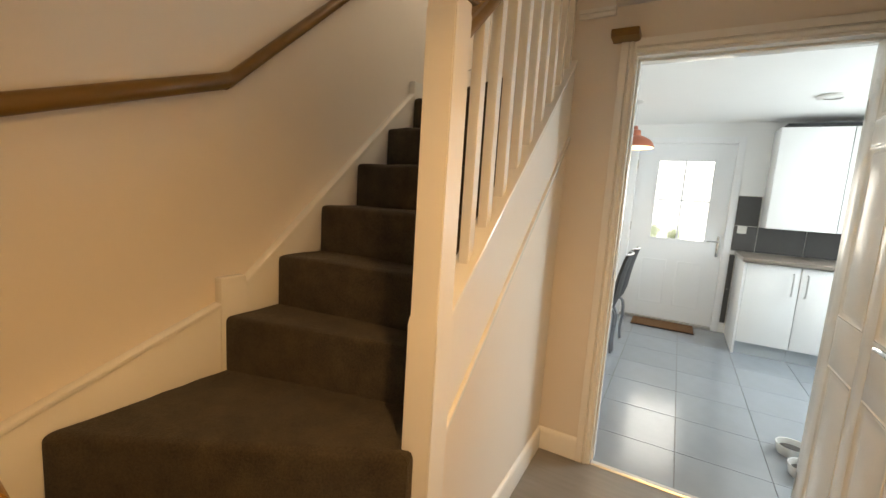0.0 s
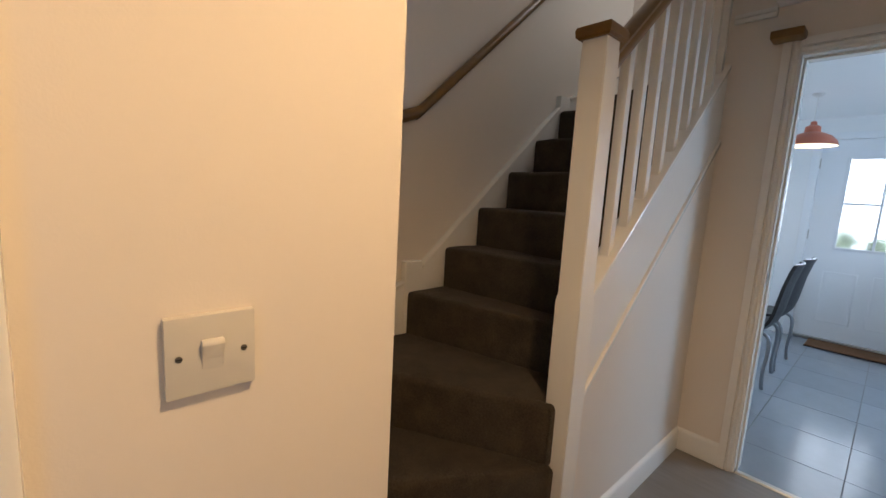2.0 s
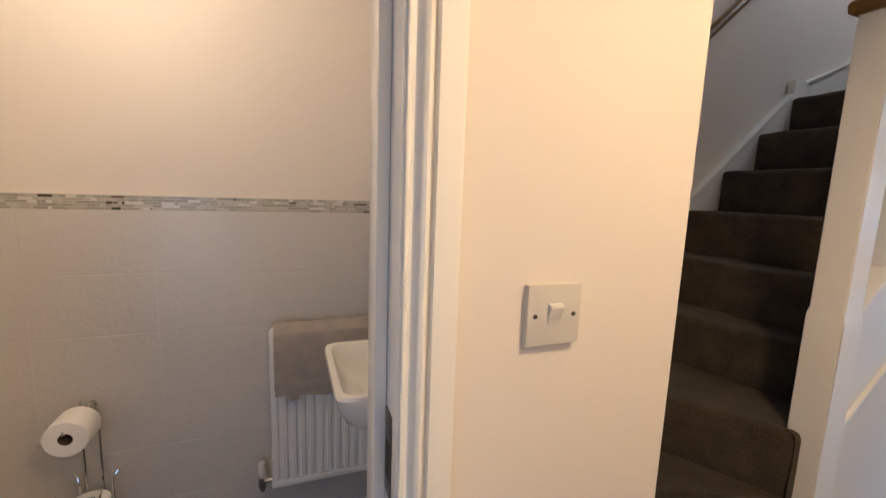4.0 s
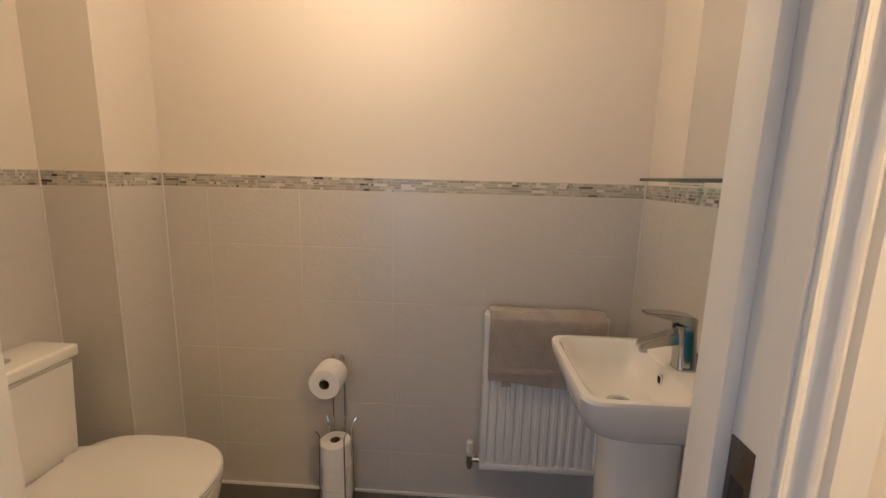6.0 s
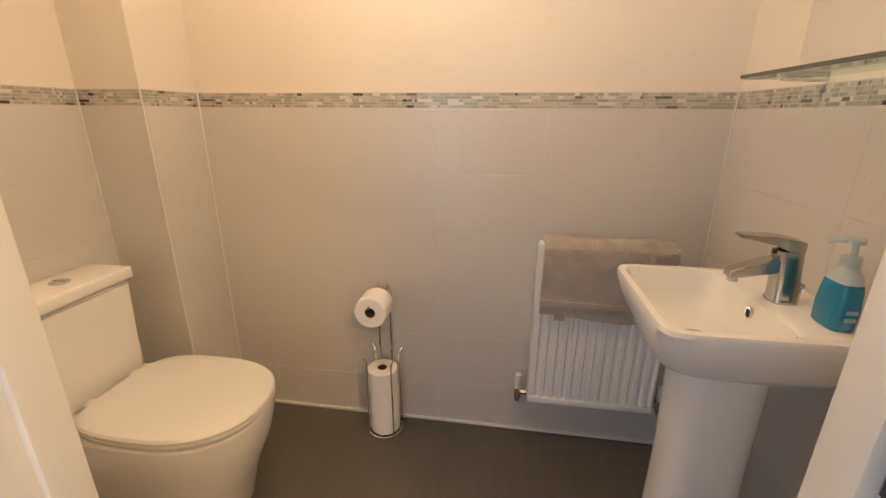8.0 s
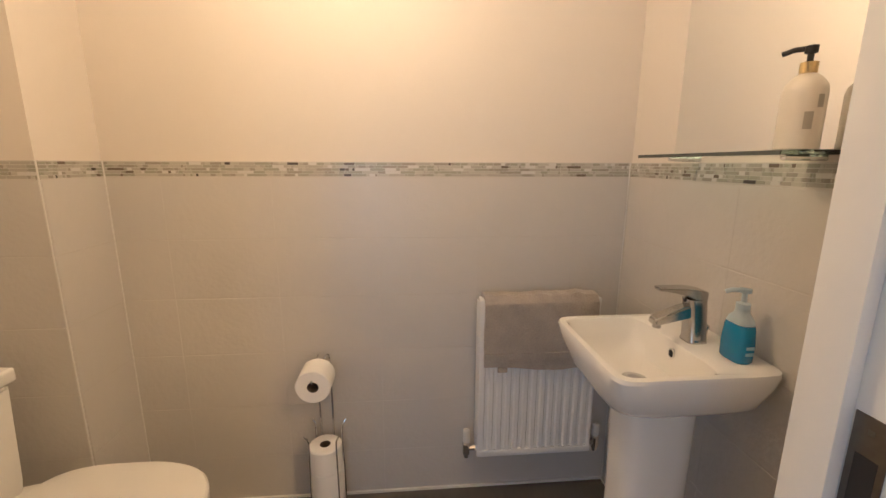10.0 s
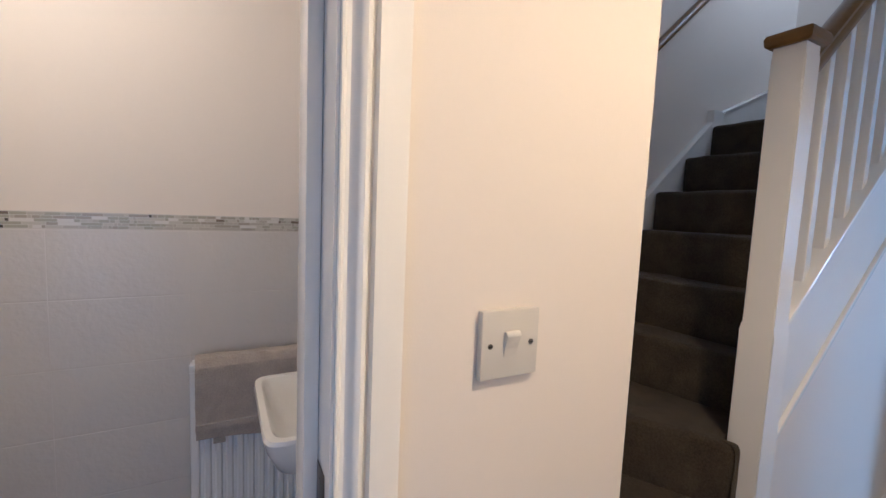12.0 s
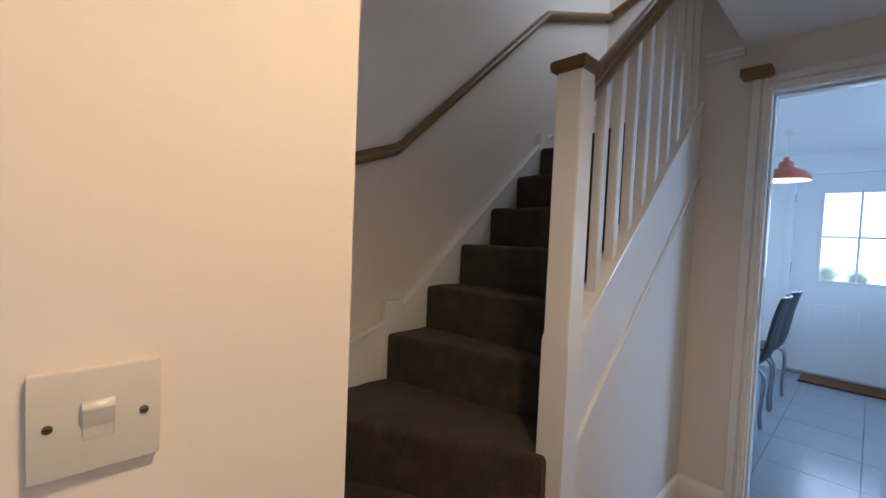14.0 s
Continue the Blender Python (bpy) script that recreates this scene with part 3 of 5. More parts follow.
bm = bmesh.new()
loft(bm, [[(x, 3.4 - u, 3.075 + (x + 1.15) * 0.4 + v) for u, v in ws] for x in (-1.149, -0.6)])
part("rail", bm, OAK, wall_rail)

oak_block = solid("oak_block", one(-0.032, 0.086, 2.40, 2.499, 2.080, 2.116, 0.008), OAK, "short varnished oak block fixed to the wall above the kitchen doorway", "block")

# ---- hall things ----
switch = thing("light_switch", (0.0, 0.157, 1.158), "white square plastic light switch with two screws", "light switch")
part("plate", one(0.0, 0.0105, 0.1145, 0.1995, 1.116, 1.2005, 0.0025), SWITCHPLATE, switch)
bm = bmesh.new()
prism(bm, [(0.0085, 1.1425), (0.0108, 1.1425), (0.0118, 1.153), (0.0178, 1.1695), (0.0148, 1.1745), (0.0085, 1.1745)], "y", 0.1465, 0.1675, bevel=0.0008, seg=1)
part("rocker", bm, SWITCHPLATE, switch, "white rocker switched up")
for y in (0.1265, 0.1875):
    bm = bmesh.new()
    loft(bm, [[(x, y + r * math.cos(a), 1.158 + r * math.sin(a)) for a in [2 * math.pi * i / 14 for i in range(14)]] for x, r in ((0.010, 0.0034), (0.0115, 0.0034), (0.0118, 0.0026))])
    scr = part("screw", bm, SCREW, switch, "dull plated screw")
    part("slot", one(0.0116, 0.0121, y - 0.0026, y + 0.0026, 1.1574, 1.1586), DARK, scr)


def strike(x0, x1, y, side, z, ax):
    t = thing("strike_plate", (x0, y, z), "tarnished dark metal latch keep let into the door lining", "latch keep")
    if ax == "y":
        part("plate", one(x0, x1, min(y, y + side * 0.0015), max(y, y + side * 0.0015), z - 0.075, z + 0.045, 0.0006), KEEPMETAL, t)
        part("hole", one(x0 + 0.007, x1 - 0.006, min(y, y + side * 0.002), max(y, y + side * 0.002), z - 0.05, z + 0.004), DARK, t, "dark latch hole")
        for zz in (z + 0.03, z - 0.064):
            part("screw", one((x0 + x1) / 2 - 0.003, (x0 + x1) / 2 + 0.003, min(y, y + side * 0.0022), max(y, y + side * 0.0022), zz - 0.003, zz + 0.003, 0.0006), SCREW, t)
    else:
        part("plate", one(min(x0, x0 + side * 0.0015), max(x0, x0 + side * 0.0015), y, y + x1, z - 0.03, z + 0.03, 0.0006), STEEL, t)
        part("hole", one(min(x0, x0 + side * 0.002), max(x0, x0 + side * 0.002), y + 0.006, y + x1 - 0.006, z - 0.012, z + 0.012), DARK, t, "dark latch hole")
    return t


strike(-0.0505, -0.017, -0.0581, -1, 0.985, "y")
strike(0.0841, 0.026, 2.508, 1, 1.013, "x")

# kitchen door leaf, open against the hall side
leaf = thing("door_1", (0.875, 2.49, 0.0), "white gloss six-panel interior door standing open into the hall", "door")
leaf["kind"] = "structure"
part("slab", one(0.879, 0.912, 1.745, 2.497, 0.008, 1.985, 0.002), GLOSS, leaf)
for y0, y1 in ((1.745, 1.825), (2.06, 2.145), (2.395, 2.497)):
    part("stile", one(0.874, 0.880, y0, y1, 0.009, 1.984, 0.0015), GLOSS, leaf)
for z0, z1 in ((0.009, 0.20), (0.80, 0.985), (1.60, 1.69), (1.89, 1.984)):
    for y0, y1 in ((1.8252, 2.0598), (2.1452, 2.3948)):
        part("rail", one(0.8742, 0.8798, y0, y1, z0, z1, 0.0012), GLOSS, leaf)
for y0, y1 in ((1.825, 2.06), (2.145, 2.395)):
    for z0, z1 in ((0.20, 0.80), (0.985, 1.60), (1.69, 1.89)):
        bm = bmesh.new()
        rect = lambda d, x: [(x, y0 + d, z0 + d), (x, y1 - d, z0 + d), (x, y1 - d, z1 - d), (x, y0 + d, z1 - d)]
        loft(bm, [rect(0.0, 0.876), rect(0.006, 0.8725), rect(0.014, 0.877), rect(0.024, 0.8795), rect(0.036, 0.8785), rect(0.060, 0.8745)], caps=False)
        bm.verts.ensure_lookup_table()
        bm.faces.new(bm.verts[-4:])
        bmesh.ops.recalc_face_normals(bm, faces=bm.faces)
        part("panel", bm, GLOSS, leaf)
handle = part("handle_rose", spin(bmesh.new(), 0, 0, [(0.001, 0), (0.026, 0), (0.026, 0.006), (0.022, 0.009), (0.009, 0.010), (0.009, 0.045)], 20, True), CHROME, leaf, "chrome lever handle")
handle.data.transform(Matrix.Translation(-ORIGIN[leaf.name]).inverted())
handle.data.transform(Matrix.Translation(Vector((0.874, 1.80, 1.0)) - ORIGIN[leaf.name]) @ Euler((0, radians(-90), 0)).to_matrix().to_4x4())
bm = bmesh.new()
tube(bm, smooth_path([(0.834, 1.795, 1.0), (0.829, 1.82, 1.001), (0.831, 1.87, 0.999), (0.834, 1.915, 0.994)]), [0.009] * 6 + [0.008] * 6 + [0.007] * 7, 10)
part("lever", bm, CHROME, handle)
for z in (0.25, 1.75):
    bm = bmesh.new()
    spin(bm, 0.876, 2.500, [(0.005, z - 0.04), (0.005, z + 0.04)], 10, True)
    part("hinge", bm, STEEL, leaf, "steel butt hinge")
leaf.location.x += 0.010

# lower run of the wall handrail along the cloakroom wall
bm = bmesh.new()
loft(bm, [[(x, YN + u, 1.075 + 0.29 * (-0.102 - x) + v) for u, v in ws] for x in (-0.102, -0.6, -1.149)])
bmesh.ops.bevel(bm, geom=[e for e in bm.edges if all(abs(v.co.x + 0.102) < 1e-4 for v in e.verts)], offset=0.003, segments=2, affect="EDGES")
part("rail", bm, OAK, wall_rail)

# ceiling lamps of the hall and cloakroom


def flush_lamp(name, x, y, z, r, label, drop=0.0):
    t = thing(name, (x, y, z), label, "ceiling light")
    part("base", spin(bmesh.new(), x, y, [(0.001, z), (r, z), (r, z - 0.015), (r * 0.55, z - 0.022), (r * 0.5, z - 0.05), (0.001, z - 0.05)], 28), PLASTIC, t)
    if drop:
        part("flex", tube(bmesh.new(), [(x, y, z - 0.045), (x, y, z - drop)], 0.0035, 8), PLASTIC, t)
        part("lamp_holder", spin(bmesh.new(), x, y, [(0.001, z - drop + 0.05), (0.012, z - drop + 0.05), (0.019, z - drop + 0.03), (0.019, z - drop), (0.001, z - drop)], 20), PLASTIC, t)
    return t


flush_lamp("ceiling_light", 0.70, 0.42, HC, 0.06, "small white ceiling lamp holder")
flush_lamp("ceiling_light", -0.56, -0.66, HC, 0.06, "small white ceiling lamp holder on a short flex", 0.13)

# ---- cloakroom things ----
TX = -0.645
toilet = thing("toilet", (TX, -1.45, 0), "white ceramic close-coupled toilet with closed lid", "toilet")


def seat_ring(z, grow=0.0, half=0.192, y_back=-1.50, y_front=-1.018, n=44):
    ring, mid = [], -1.27
    for i in range(n):
        t = 2 * math.pi * i / n
        c, s = math.cos(t), math.sin(t)
        if s >= 0:
            a, b, pw = half + grow, y_front - mid + grow, 2.35
        else:
            a, b, pw = half + grow, mid - y_back + grow, 3.6
        ring.append((TX + a * math.copysign(abs(c) ** (2 / pw), c), mid + b * math.copysign(abs(s) ** (2 / pw), s), z))
    return ring


bm = bmesh.new()
loft(bm, [seat_ring(0.0, -0.03, 0.176, -1.66, -1.110), seat_ring(0.03, -0.028, 0.176, -1.66, -1.105), seat_ring(0.16, -0.018, 0.182, -1.66, -1.075),
          seat_ring(0.28, -0.006, 0.190, -1.66, -1.035), seat_ring(0.35, -0.003, 0.193, -1.66, -1.022), seat_ring(0.376, -0.004, 0.193, -1.66, -1.021), seat_ring(0.385, -0.012, 0.192, -1.66, -1.022)])
part("pan", bm, CERAMIC, toilet)
bm = bmesh.new()
loft(bm, [seat_ring(0.386, -0.004), seat_ring(0.392, 0.0), seat_ring(0.400, 0.0), seat_ring(0.403, -0.004)])
part("seat", bm, PLASTIC, toilet, "white plastic seat ring")
bm = bmesh.new()
loft(bm, [seat_ring(0.4035, -0.003), seat_ring(0.407, 0.001), seat_ring(0.415, 0.001), seat_ring(0.421, -0.005), seat_ring(0.424, -0.03), seat_ring(0.425, -0.09)])
part("lid", bm, PLASTIC, toilet, "white plastic lid, closed")
bm = bmesh.new()
loft(bm, [[(TX + sx * h, y, z) for sx, y in ((-1, y0), (1, y0), (1, -1.665), (-1, -1.665))] for z, h, y0 in ((0.385, 0.135, -1.535), (0.42, 0.140, -1.53), (0.705, 0.150, -1.522))])
bmesh.ops.bevel(bm, geom=list(bm.edges), offset=0.012, segments=3, affect="EDGES")
part("cistern", bm, CERAMIC, toilet)
part("cistern_lid", one(TX - 0.157, TX + 0.157, -1.668, -1.512, 0.706, 0.745, 0.010, 3), CERAMIC, toilet)
bm = bmesh.new()
spin(bm, TX, -1.59, [(0.001, 0.744), (0.024, 0.744), (0.024, 0.749), (0.020, 0.751), (0.001, 0.751)], 24)
button = part("flush_button", bm, CHROME, toilet, "round chrome two-part flush button")
part("split", one(TX - 0.001, TX + 0.001, -1.61, -1.57, 0.7505, 0.7515), DARK, button)
for dx in (-0.075, 0.075):
    part("hinge", one(TX + dx - 0.018, TX + dx + 0.018, -1.518, -1.495, 0.386, 0.415, 0.006), PLASTIC, toilet)

# basin and pedestal
basin = thing("washbasin", (-0.617, 0.2, 0), "small white ceramic washbasin on a pedestal", "washbasin")


def basin_ring(z, x0, x1, y0, y1, power=7.0, n=48):
    ring = superellipse((x0 + x1) / 2, (y0 + y1) / 2, z, (x1 - x0) / 2, (y1 - y0) / 2, power, n)
    return ring


bm = bmesh.new()
loft(bm, [basin_ring(0.685, -0.69, -0.545, -0.01, 0.25, 4), basin_ring(0.708, -0.730, -0.505, -0.032, 0.284, 4), basin_ring(0.745, -0.772, -0.462, -0.058, 0.286, 6),
          basin_ring(0.80, -0.796, -0.440, -0.078, 0.2865, 9), basin_ring(0.832, -0.802, -0.433, -0.084, 0.2868, 11), basin_ring(0.840, -0.799, -0.436, -0.081, 0.2868, 11),
          basin_ring(0.8405, -0.785, -0.450, -0.067, 0.168, 9), basin_ring(0.834, -0.779, -0.456, -0.061, 0.158, 8), basin_ring(0.79, -0.765, -0.47, -0.046, 0.150, 6),
          basin_ring(0.757, -0.735, -0.50, -0.015, 0.135, 4), basin_ring(0.742, -0.68, -0.555, 0.02, 0.10, 3), basin_ring(0.7395, -0.64, -0.595, 0.04, 0.08, 2)])
bowl = part("bowl", bm, CERAMIC, basin)
bm = bmesh.new()
spin(bm, -0.617, 0.06, [(0.001, 0.7425), (0.030, 0.7425), (0.031, 0.745), (0.026, 0.747), (0.014, 0.7455), (0.001, 0.744)], 24)
part("drain", bm, CHROME, bowl, "chrome plug-hole ring")
bm = bmesh.new()
loft(bm, [[(-0.62 + 0.011 * r * math.cos(a), y, 0.806 + 0.013 * r * math.sin(a)) for a in [2 * math.pi * i / 16 for i in range(16)]] for y, r in ((0.156, 1.0), (0.149, 1.0), (0.149, 0.75), (0.1515, 0.7))])
part("overflow", bm, CHROME, bowl, "small chrome overflow ring")
part("overflow_hole", one(-0.626, -0.614, 0.1480, 0.1505, 0.798, 0.814, 0.001), DARK, bowl)
bm = bmesh.new()
loft(bm, [superellipse(-0.614, 0.122, 0.0, 0.082, 0.101, 3.2), superellipse(-0.614, 0.121, 0.06, 0.078, 0.096, 3.2), superellipse(-0.614, 0.115, 0.45, 0.072, 0.088, 3.2), superellipse(-0.614, 0.110, 0.70, 0.077, 0.092, 3.2)])
part("pedestal", bm, CERAMIC, basin)

tap = thing("basin_tap", (-0.617, 0.199, 0.84), "chrome single-lever mixer tap on the basin", "tap")
bm = bmesh.new()
loft(bm, [superellipse(-0.617, 0.200, 0.8405, 0.025, 0.024, 4), superellipse(-0.617, 0.200, 0.845, 0.025, 0.024, 4), superellipse(-0.617, 0.200, 0.849, 0.022, 0.022, 4.5),
          superellipse(-0.617, 0.197, 0.89, 0.0215, 0.022, 4.5), superellipse(-0.617, 0.193, 0.93, 0.0205, 0.023, 4.5), superellipse(-0.617, 0.190, 0.949, 0.020, 0.023, 4.5)])
part("tap_body", bm, TAPCHROME, tap)
bm = bmesh.new()
loft(bm, [[(-0.617 + sx * w, y, z + sz * h) for sx, sz in ((-1, -1), (1, -1), (1, 1), (-1, 1))] for y, z, w, h in ((0.190, 0.922, 0.017, 0.017), (0.155, 0.914, 0.017, 0.015), (0.115, 0.902, 0.0165, 0.012), (0.088, 0.894, 0.0155, 0.009))])
bmesh.ops.bevel(bm, geom=list(bm.edges), offset=0.004, segments=3, affect="EDGES")
part("spout", bm, TAPCHROME, tap)
part("aerator", spin(bmesh.new(), -0.617, 0.102, [(0.001, 0.878), (0.010, 0.878), (0.010, 0.892), (0.001, 0.892)], 14), STEEL, tap)
bm = bmesh.new()
loft(bm, [[(-0.617 + sx * w, y, z + sz * h) for sx, sz in ((-1, -1), (1, -1), (1, 1), (-1, 1))] for y, z, w, h in ((0.211, 0.957, 0.0205, 0.012), (0.185, 0.962, 0.022, 0.013), (0.16, 0.969, 0.021, 0.009), (0.12, 0.974, 0.017, 0.005), (0.092, 0.976, 0.014, 0.0035))])
bmesh.ops.bevel(bm, geom=list(bm.edges), offset=0.0025, segments=2, affect="EDGES")
lever = part("lever", bm, TAPCHROME, tap)
bm = bmesh.new()
loft(bm, [[(-0.617 + rr * math.cos(a), y, 0.944 + rr * math.sin(a)) for a in [2 * math.pi * i / 12 for i in range(12)]] for y, rr in ((0.170, 0.0042), (0.1655, 0.0042), (0.165, 0.003))])
part("marker", bm, DARK, lever, "small dark temperature marker")
part("plug_rod", spin(bmesh.new(), -0.617, 0.232, [(0.001, 0.84), (0.003, 0.84), (0.003, 0.868), (0.006, 0.870), (0.006, 0.878), (0.001, 0.880)], 12), TAPCHROME, tap)

soap = thing("soap_dispenser", (-0.517, 0.228, 0.84), "clear pump bottle of blue hand soap standing on the basin", "soap bottle")
bm = bmesh.new()
loft(bm, [superellipse(-0.517, 0.228, z, a, b, 3.2, 28) for z, a, b in ((0.8408, 0.030, 0.019), (0.845, 0.033, 0.022), (0.88, 0.034, 0.023), (0.916, 0.031, 0.021), (0.9255, 0.0285, 0.0195))])
part("liquid", bm, SOAP, soap, "blue liquid soap")
bm = bmesh.new()
loft(bm, [superellipse(-0.517, 0.228, z, a, b, 3.2, 28) for z, a, b in ((0.926, 0.0285, 0.0195), (0.938, 0.024, 0.017), (0.948, 0.014, 0.013), (0.955, 0.012, 0.012))])
part("bottle_shoulder", bm, SOAPCLEAR, soap, "clear plastic shoulder")
bm = bmesh.new()
spin(bm, -0.517, 0.228, [(0.001, 0.955), (0.014, 0.955), (0.014, 0.970), (0.006, 0.973), (0.005, 0.992), (0.012, 0.994), (0.012, 1.002), (0.001, 1.004)], 18)
pump = part("pump", bm, SOAPCLEAR, soap, "clear pump top")
part("nozzle", tube(bmesh.new(), [(-0.517, 0.228, 0.998), (-0.527, 0.207, 0.998), (-0.532, 0.195, 0.993)], 0.005), SOAPCLEAR, pump)
for z in (0.865, 0.879):
    part("print_bar", one(-0.4832, -0.4824, 0.2205, 0.2385, z - 0.0035, z + 0.0035), PALEBLUE, soap, "pale printed label bar")

# mirror, glass shelf and lotion bottle
mirror = thing("wall_mirror", (-0.62, 0.29, 1.6), "frameless wall mirror with clipped corners above the basin", "mirror")
bm = bmesh.new()
prism(bm, [(-0.908, 1.292), (-0.332, 1.292), (-0.332, 1.868), (-0.36, 1.896), (-0.88, 1.896), (-0.908, 1.868)], "y", 0.2905, 0.2965)
part("mirror_glass", bm, MIRROR, mirror, soft=None)
for x in (-0.80, -0.44):
    part("clip", one(x - 0.012, x + 0.012, 0.286, 0.2968, 1.888, 1.902, 0.002), CHROME, mirror)
shelf = thing("glass_shelf", (-0.62, 0.215, 1.28), "clear glass shelf on chrome brackets below the mirror", "shelf")
bm = bmesh.new()
prism(bm, [(-0.87, 0.286), (-0.37, 0.286), (-0.37, 0.175), (-0.376, 0.156), (-0.395, 0.145), (-0.845, 0.145), (-0.864, 0.156), (-0.87, 0.175)], "z", 1.280, 1.288)
plate_glass = part("glass_plate", bm, SHELF, shelf)
plate_glass.visible_shadow = False
part("polished_edge", boxes((-0.843, -0.397, 0.1428, 0.1448, 1.2802, 1.2878), (-0.872, -0.8702, 0.177, 0.284, 1.2802, 1.2878)), EDGEGLASS, shelf, "dark green polished glass edge").visible_shadow = False
for x in (-0.79, -0.45):
    bm = bmesh.new()
    tube(bm, [(x, 0.286, 1.276), (x, 0.25, 1.276), (x, 0.20, 1.277)], 0.006)
    part("bracket", bm, CHROME, shelf)
lotion = thing("lotion_bottle", (-0.455, 0.226, 1.288), "cream pump bottle with black pump on the glass shelf", "bottle")
part("bottle", spin(bmesh.new(), -0.455, 0.226, [(0.001, 1.2885), (0.031, 1.2885), (0.034, 1.292), (0.034, 1.392), (0.031, 1.405), (0.020, 1.418), (0.0125, 1.423), (0.001, 1.424)], 32), CREAM, lotion)
part("collar", spin(bmesh.new(), -0.455, 0.226, [(0.001, 1.4235), (0.0135, 1.4235), (0.0135, 1.442), (0.008, 1.444), (0.001, 1.4445)], 22), GOLD, lotion, "gold collar")
bm = bmesh.new()
spin(bm, -0.455, 0.226, [(0.001, 1.444), (0.005, 1.444), (0.005, 1.456), (0.010, 1.458), (0.010, 1.470), (0.001, 1.472)], 18)
tube(bm, [(-0.455, 0.226, 1.466), (-0.475, 0.212, 1.467), (-0.489, 0.202, 1.462)], 0.0048)
part("pump", bm, BLACK, lotion, "black pump")
bm = bmesh.new()
loft(bm, [[(-0.455 + 0.0345 * math.cos(a), 0.226 + 0.0345 * math.sin(a), z) for a in [-0.15 + 0.08 * i for i in range(5)]] for z in (1.362, 1.384)], caps=False)
part("print_mark", bm, LABEL, lotion, "small dark printed mark")
bm = bmesh.new()
loft(bm, [[(-0.455 + 0.0345 * math.cos(a), 0.226 + 0.0345 * math.sin(a), z) for a in [-0.65 + 0.08 * i for i in range(6)]] for z in (1.325, 1.355)], caps=False)
part("print_bar", bm, LABEL, lotion, "pale grey printed block")

# radiator with towel
rad = thing("radiator", (-1.08, -0.03, 0.19), "small white fluted panel radiator on the tiled wall", "radiator")
Y0, Y1, N = -0.250, 0.186, 13
pitch = (Y1 - Y0 - 0.02) / N
out = [(-1.078, Y0), (-1.064, Y0 + 0.003)]
for i in range(N):
    y = Y0 + 0.01 + i * pitch
    out += [(-1.064, y), (-1.064, y + pitch * 0.40), (-1.072, y + pitch * 0.55), (-1.072, y + pitch * 0.85)]
out += [(-1.064, Y1 - 0.01), (-1.064, Y1 - 0.003), (-1.078, Y1)]
bm = bmesh.new()
prism(bm, out, "z", 0.215, 0.775)
part("fluted_panel", bm, RADPAINT, rad)
part("top_edge", one(-1.080, -1.062, Y0, Y1, 0.7752, 0.802, 0.006), RADPAINT, rad)
part("bottom_edge", one(-1.080, -1.062, Y0, Y1, 0.188, 0.2148, 0.006), RADPAINT, rad)
for y in (Y0, Y1 - 0.004):
    part("side_cover", one(-1.125, -1.0805, y, y + 0.004, 0.20, 0.79, 0.001), RADPAINT, rad)
part("top_grille", one(-1.125, -1.0805, Y0 + 0.006, Y1 - 0.006, 0.792, 0.798, 0.001), RADPAINT, rad)
for y in (-0.15, 0.10):
    part("wall_bracket", one(-1.1415, -1.124, y - 0.02, y + 0.02, 0.3, 0.7), STEEL, rad)
for y, s in ((-0.285, 1), (0.218, -1)):
    bm = bmesh.new()
    spin(bm, -1.095, y, [(0.001, 0.17), (0.010, 0.17), (0.010, 0.183), (0.0155, 0.186), (0.0155, 0.228), (0.012, 0.232), (0.001, 0.234)], 16)
    v = part("valve", bm, CHROME, rad, "chrome radiator valve")
    part("valve_cap", spin(bmesh.new(), -1.095, y, [(0.001, 0.234), (0.012, 0.234), (0.0135, 0.24), (0.0125, 0.282), (0.009, 0.286), (0.001, 0.287)], 16), PLASTIC, v, "white plastic valve cap")
    part("connector", tube(bmesh.new(), [(-1.095, y, 0.208), (-1.095, y + s * 0.038, 0.208)], 0.012), CHROME, v)
    part("pipe", tube(bmesh.new(), [(-1.095, y, 0.176), (-1.143, y, 0.176)], 0.0075), RADPAINT, rad, "white painted pipe")

towel = thing("hand_towel", (-1.07, -0.04, 0.8), "folded taupe hand towel draped over the radiator", "towel")
bm = bmesh.new()
rings = []
NY_ = 26
for i in range(NY_ + 1):
    u = i / NY_
    y = -0.234 + 0.402 * u
    w = 0.004 * math.sin(17 * u) + 0.0025 * math.sin(39 * u + 1)
    low = 0.556 + 0.007 * math.sin(7 * u + 0.5) - 0.010 * u
    tip = 0.012 * math.sin(u * math.pi) ** 0.5
    rings.append([(-1.128, y, 0.66), (-1.130, y, 0.79), (-1.118, y, 0.814 + tip * 0.2), (-1.095, y, 0.820 + tip * 0.2 + w), (-1.065, y, 0.815 + tip * 0.2 + w), (-1.045, y, 0.794), (-1.040 + w, y, 0.74),
                  (-1.041 - w, y, 0.66), (-1.042 + w, y, 0.60), (-1.043, y, low), (-1.052, y, low - 0.003), (-1.058, y, low + 0.004), (-1.059, y, 0.70), (-1.060, y, 0.790), (-1.080, y, 0.805), (-1.110, y, 0.800), (-1.1165, y, 0.66)])
loft(bm, rings)
uneven(bm, 0.016, 0.004, 0.0028)
part("folded_cloth", bm, TOWEL, towel)
bm = bmesh.new()
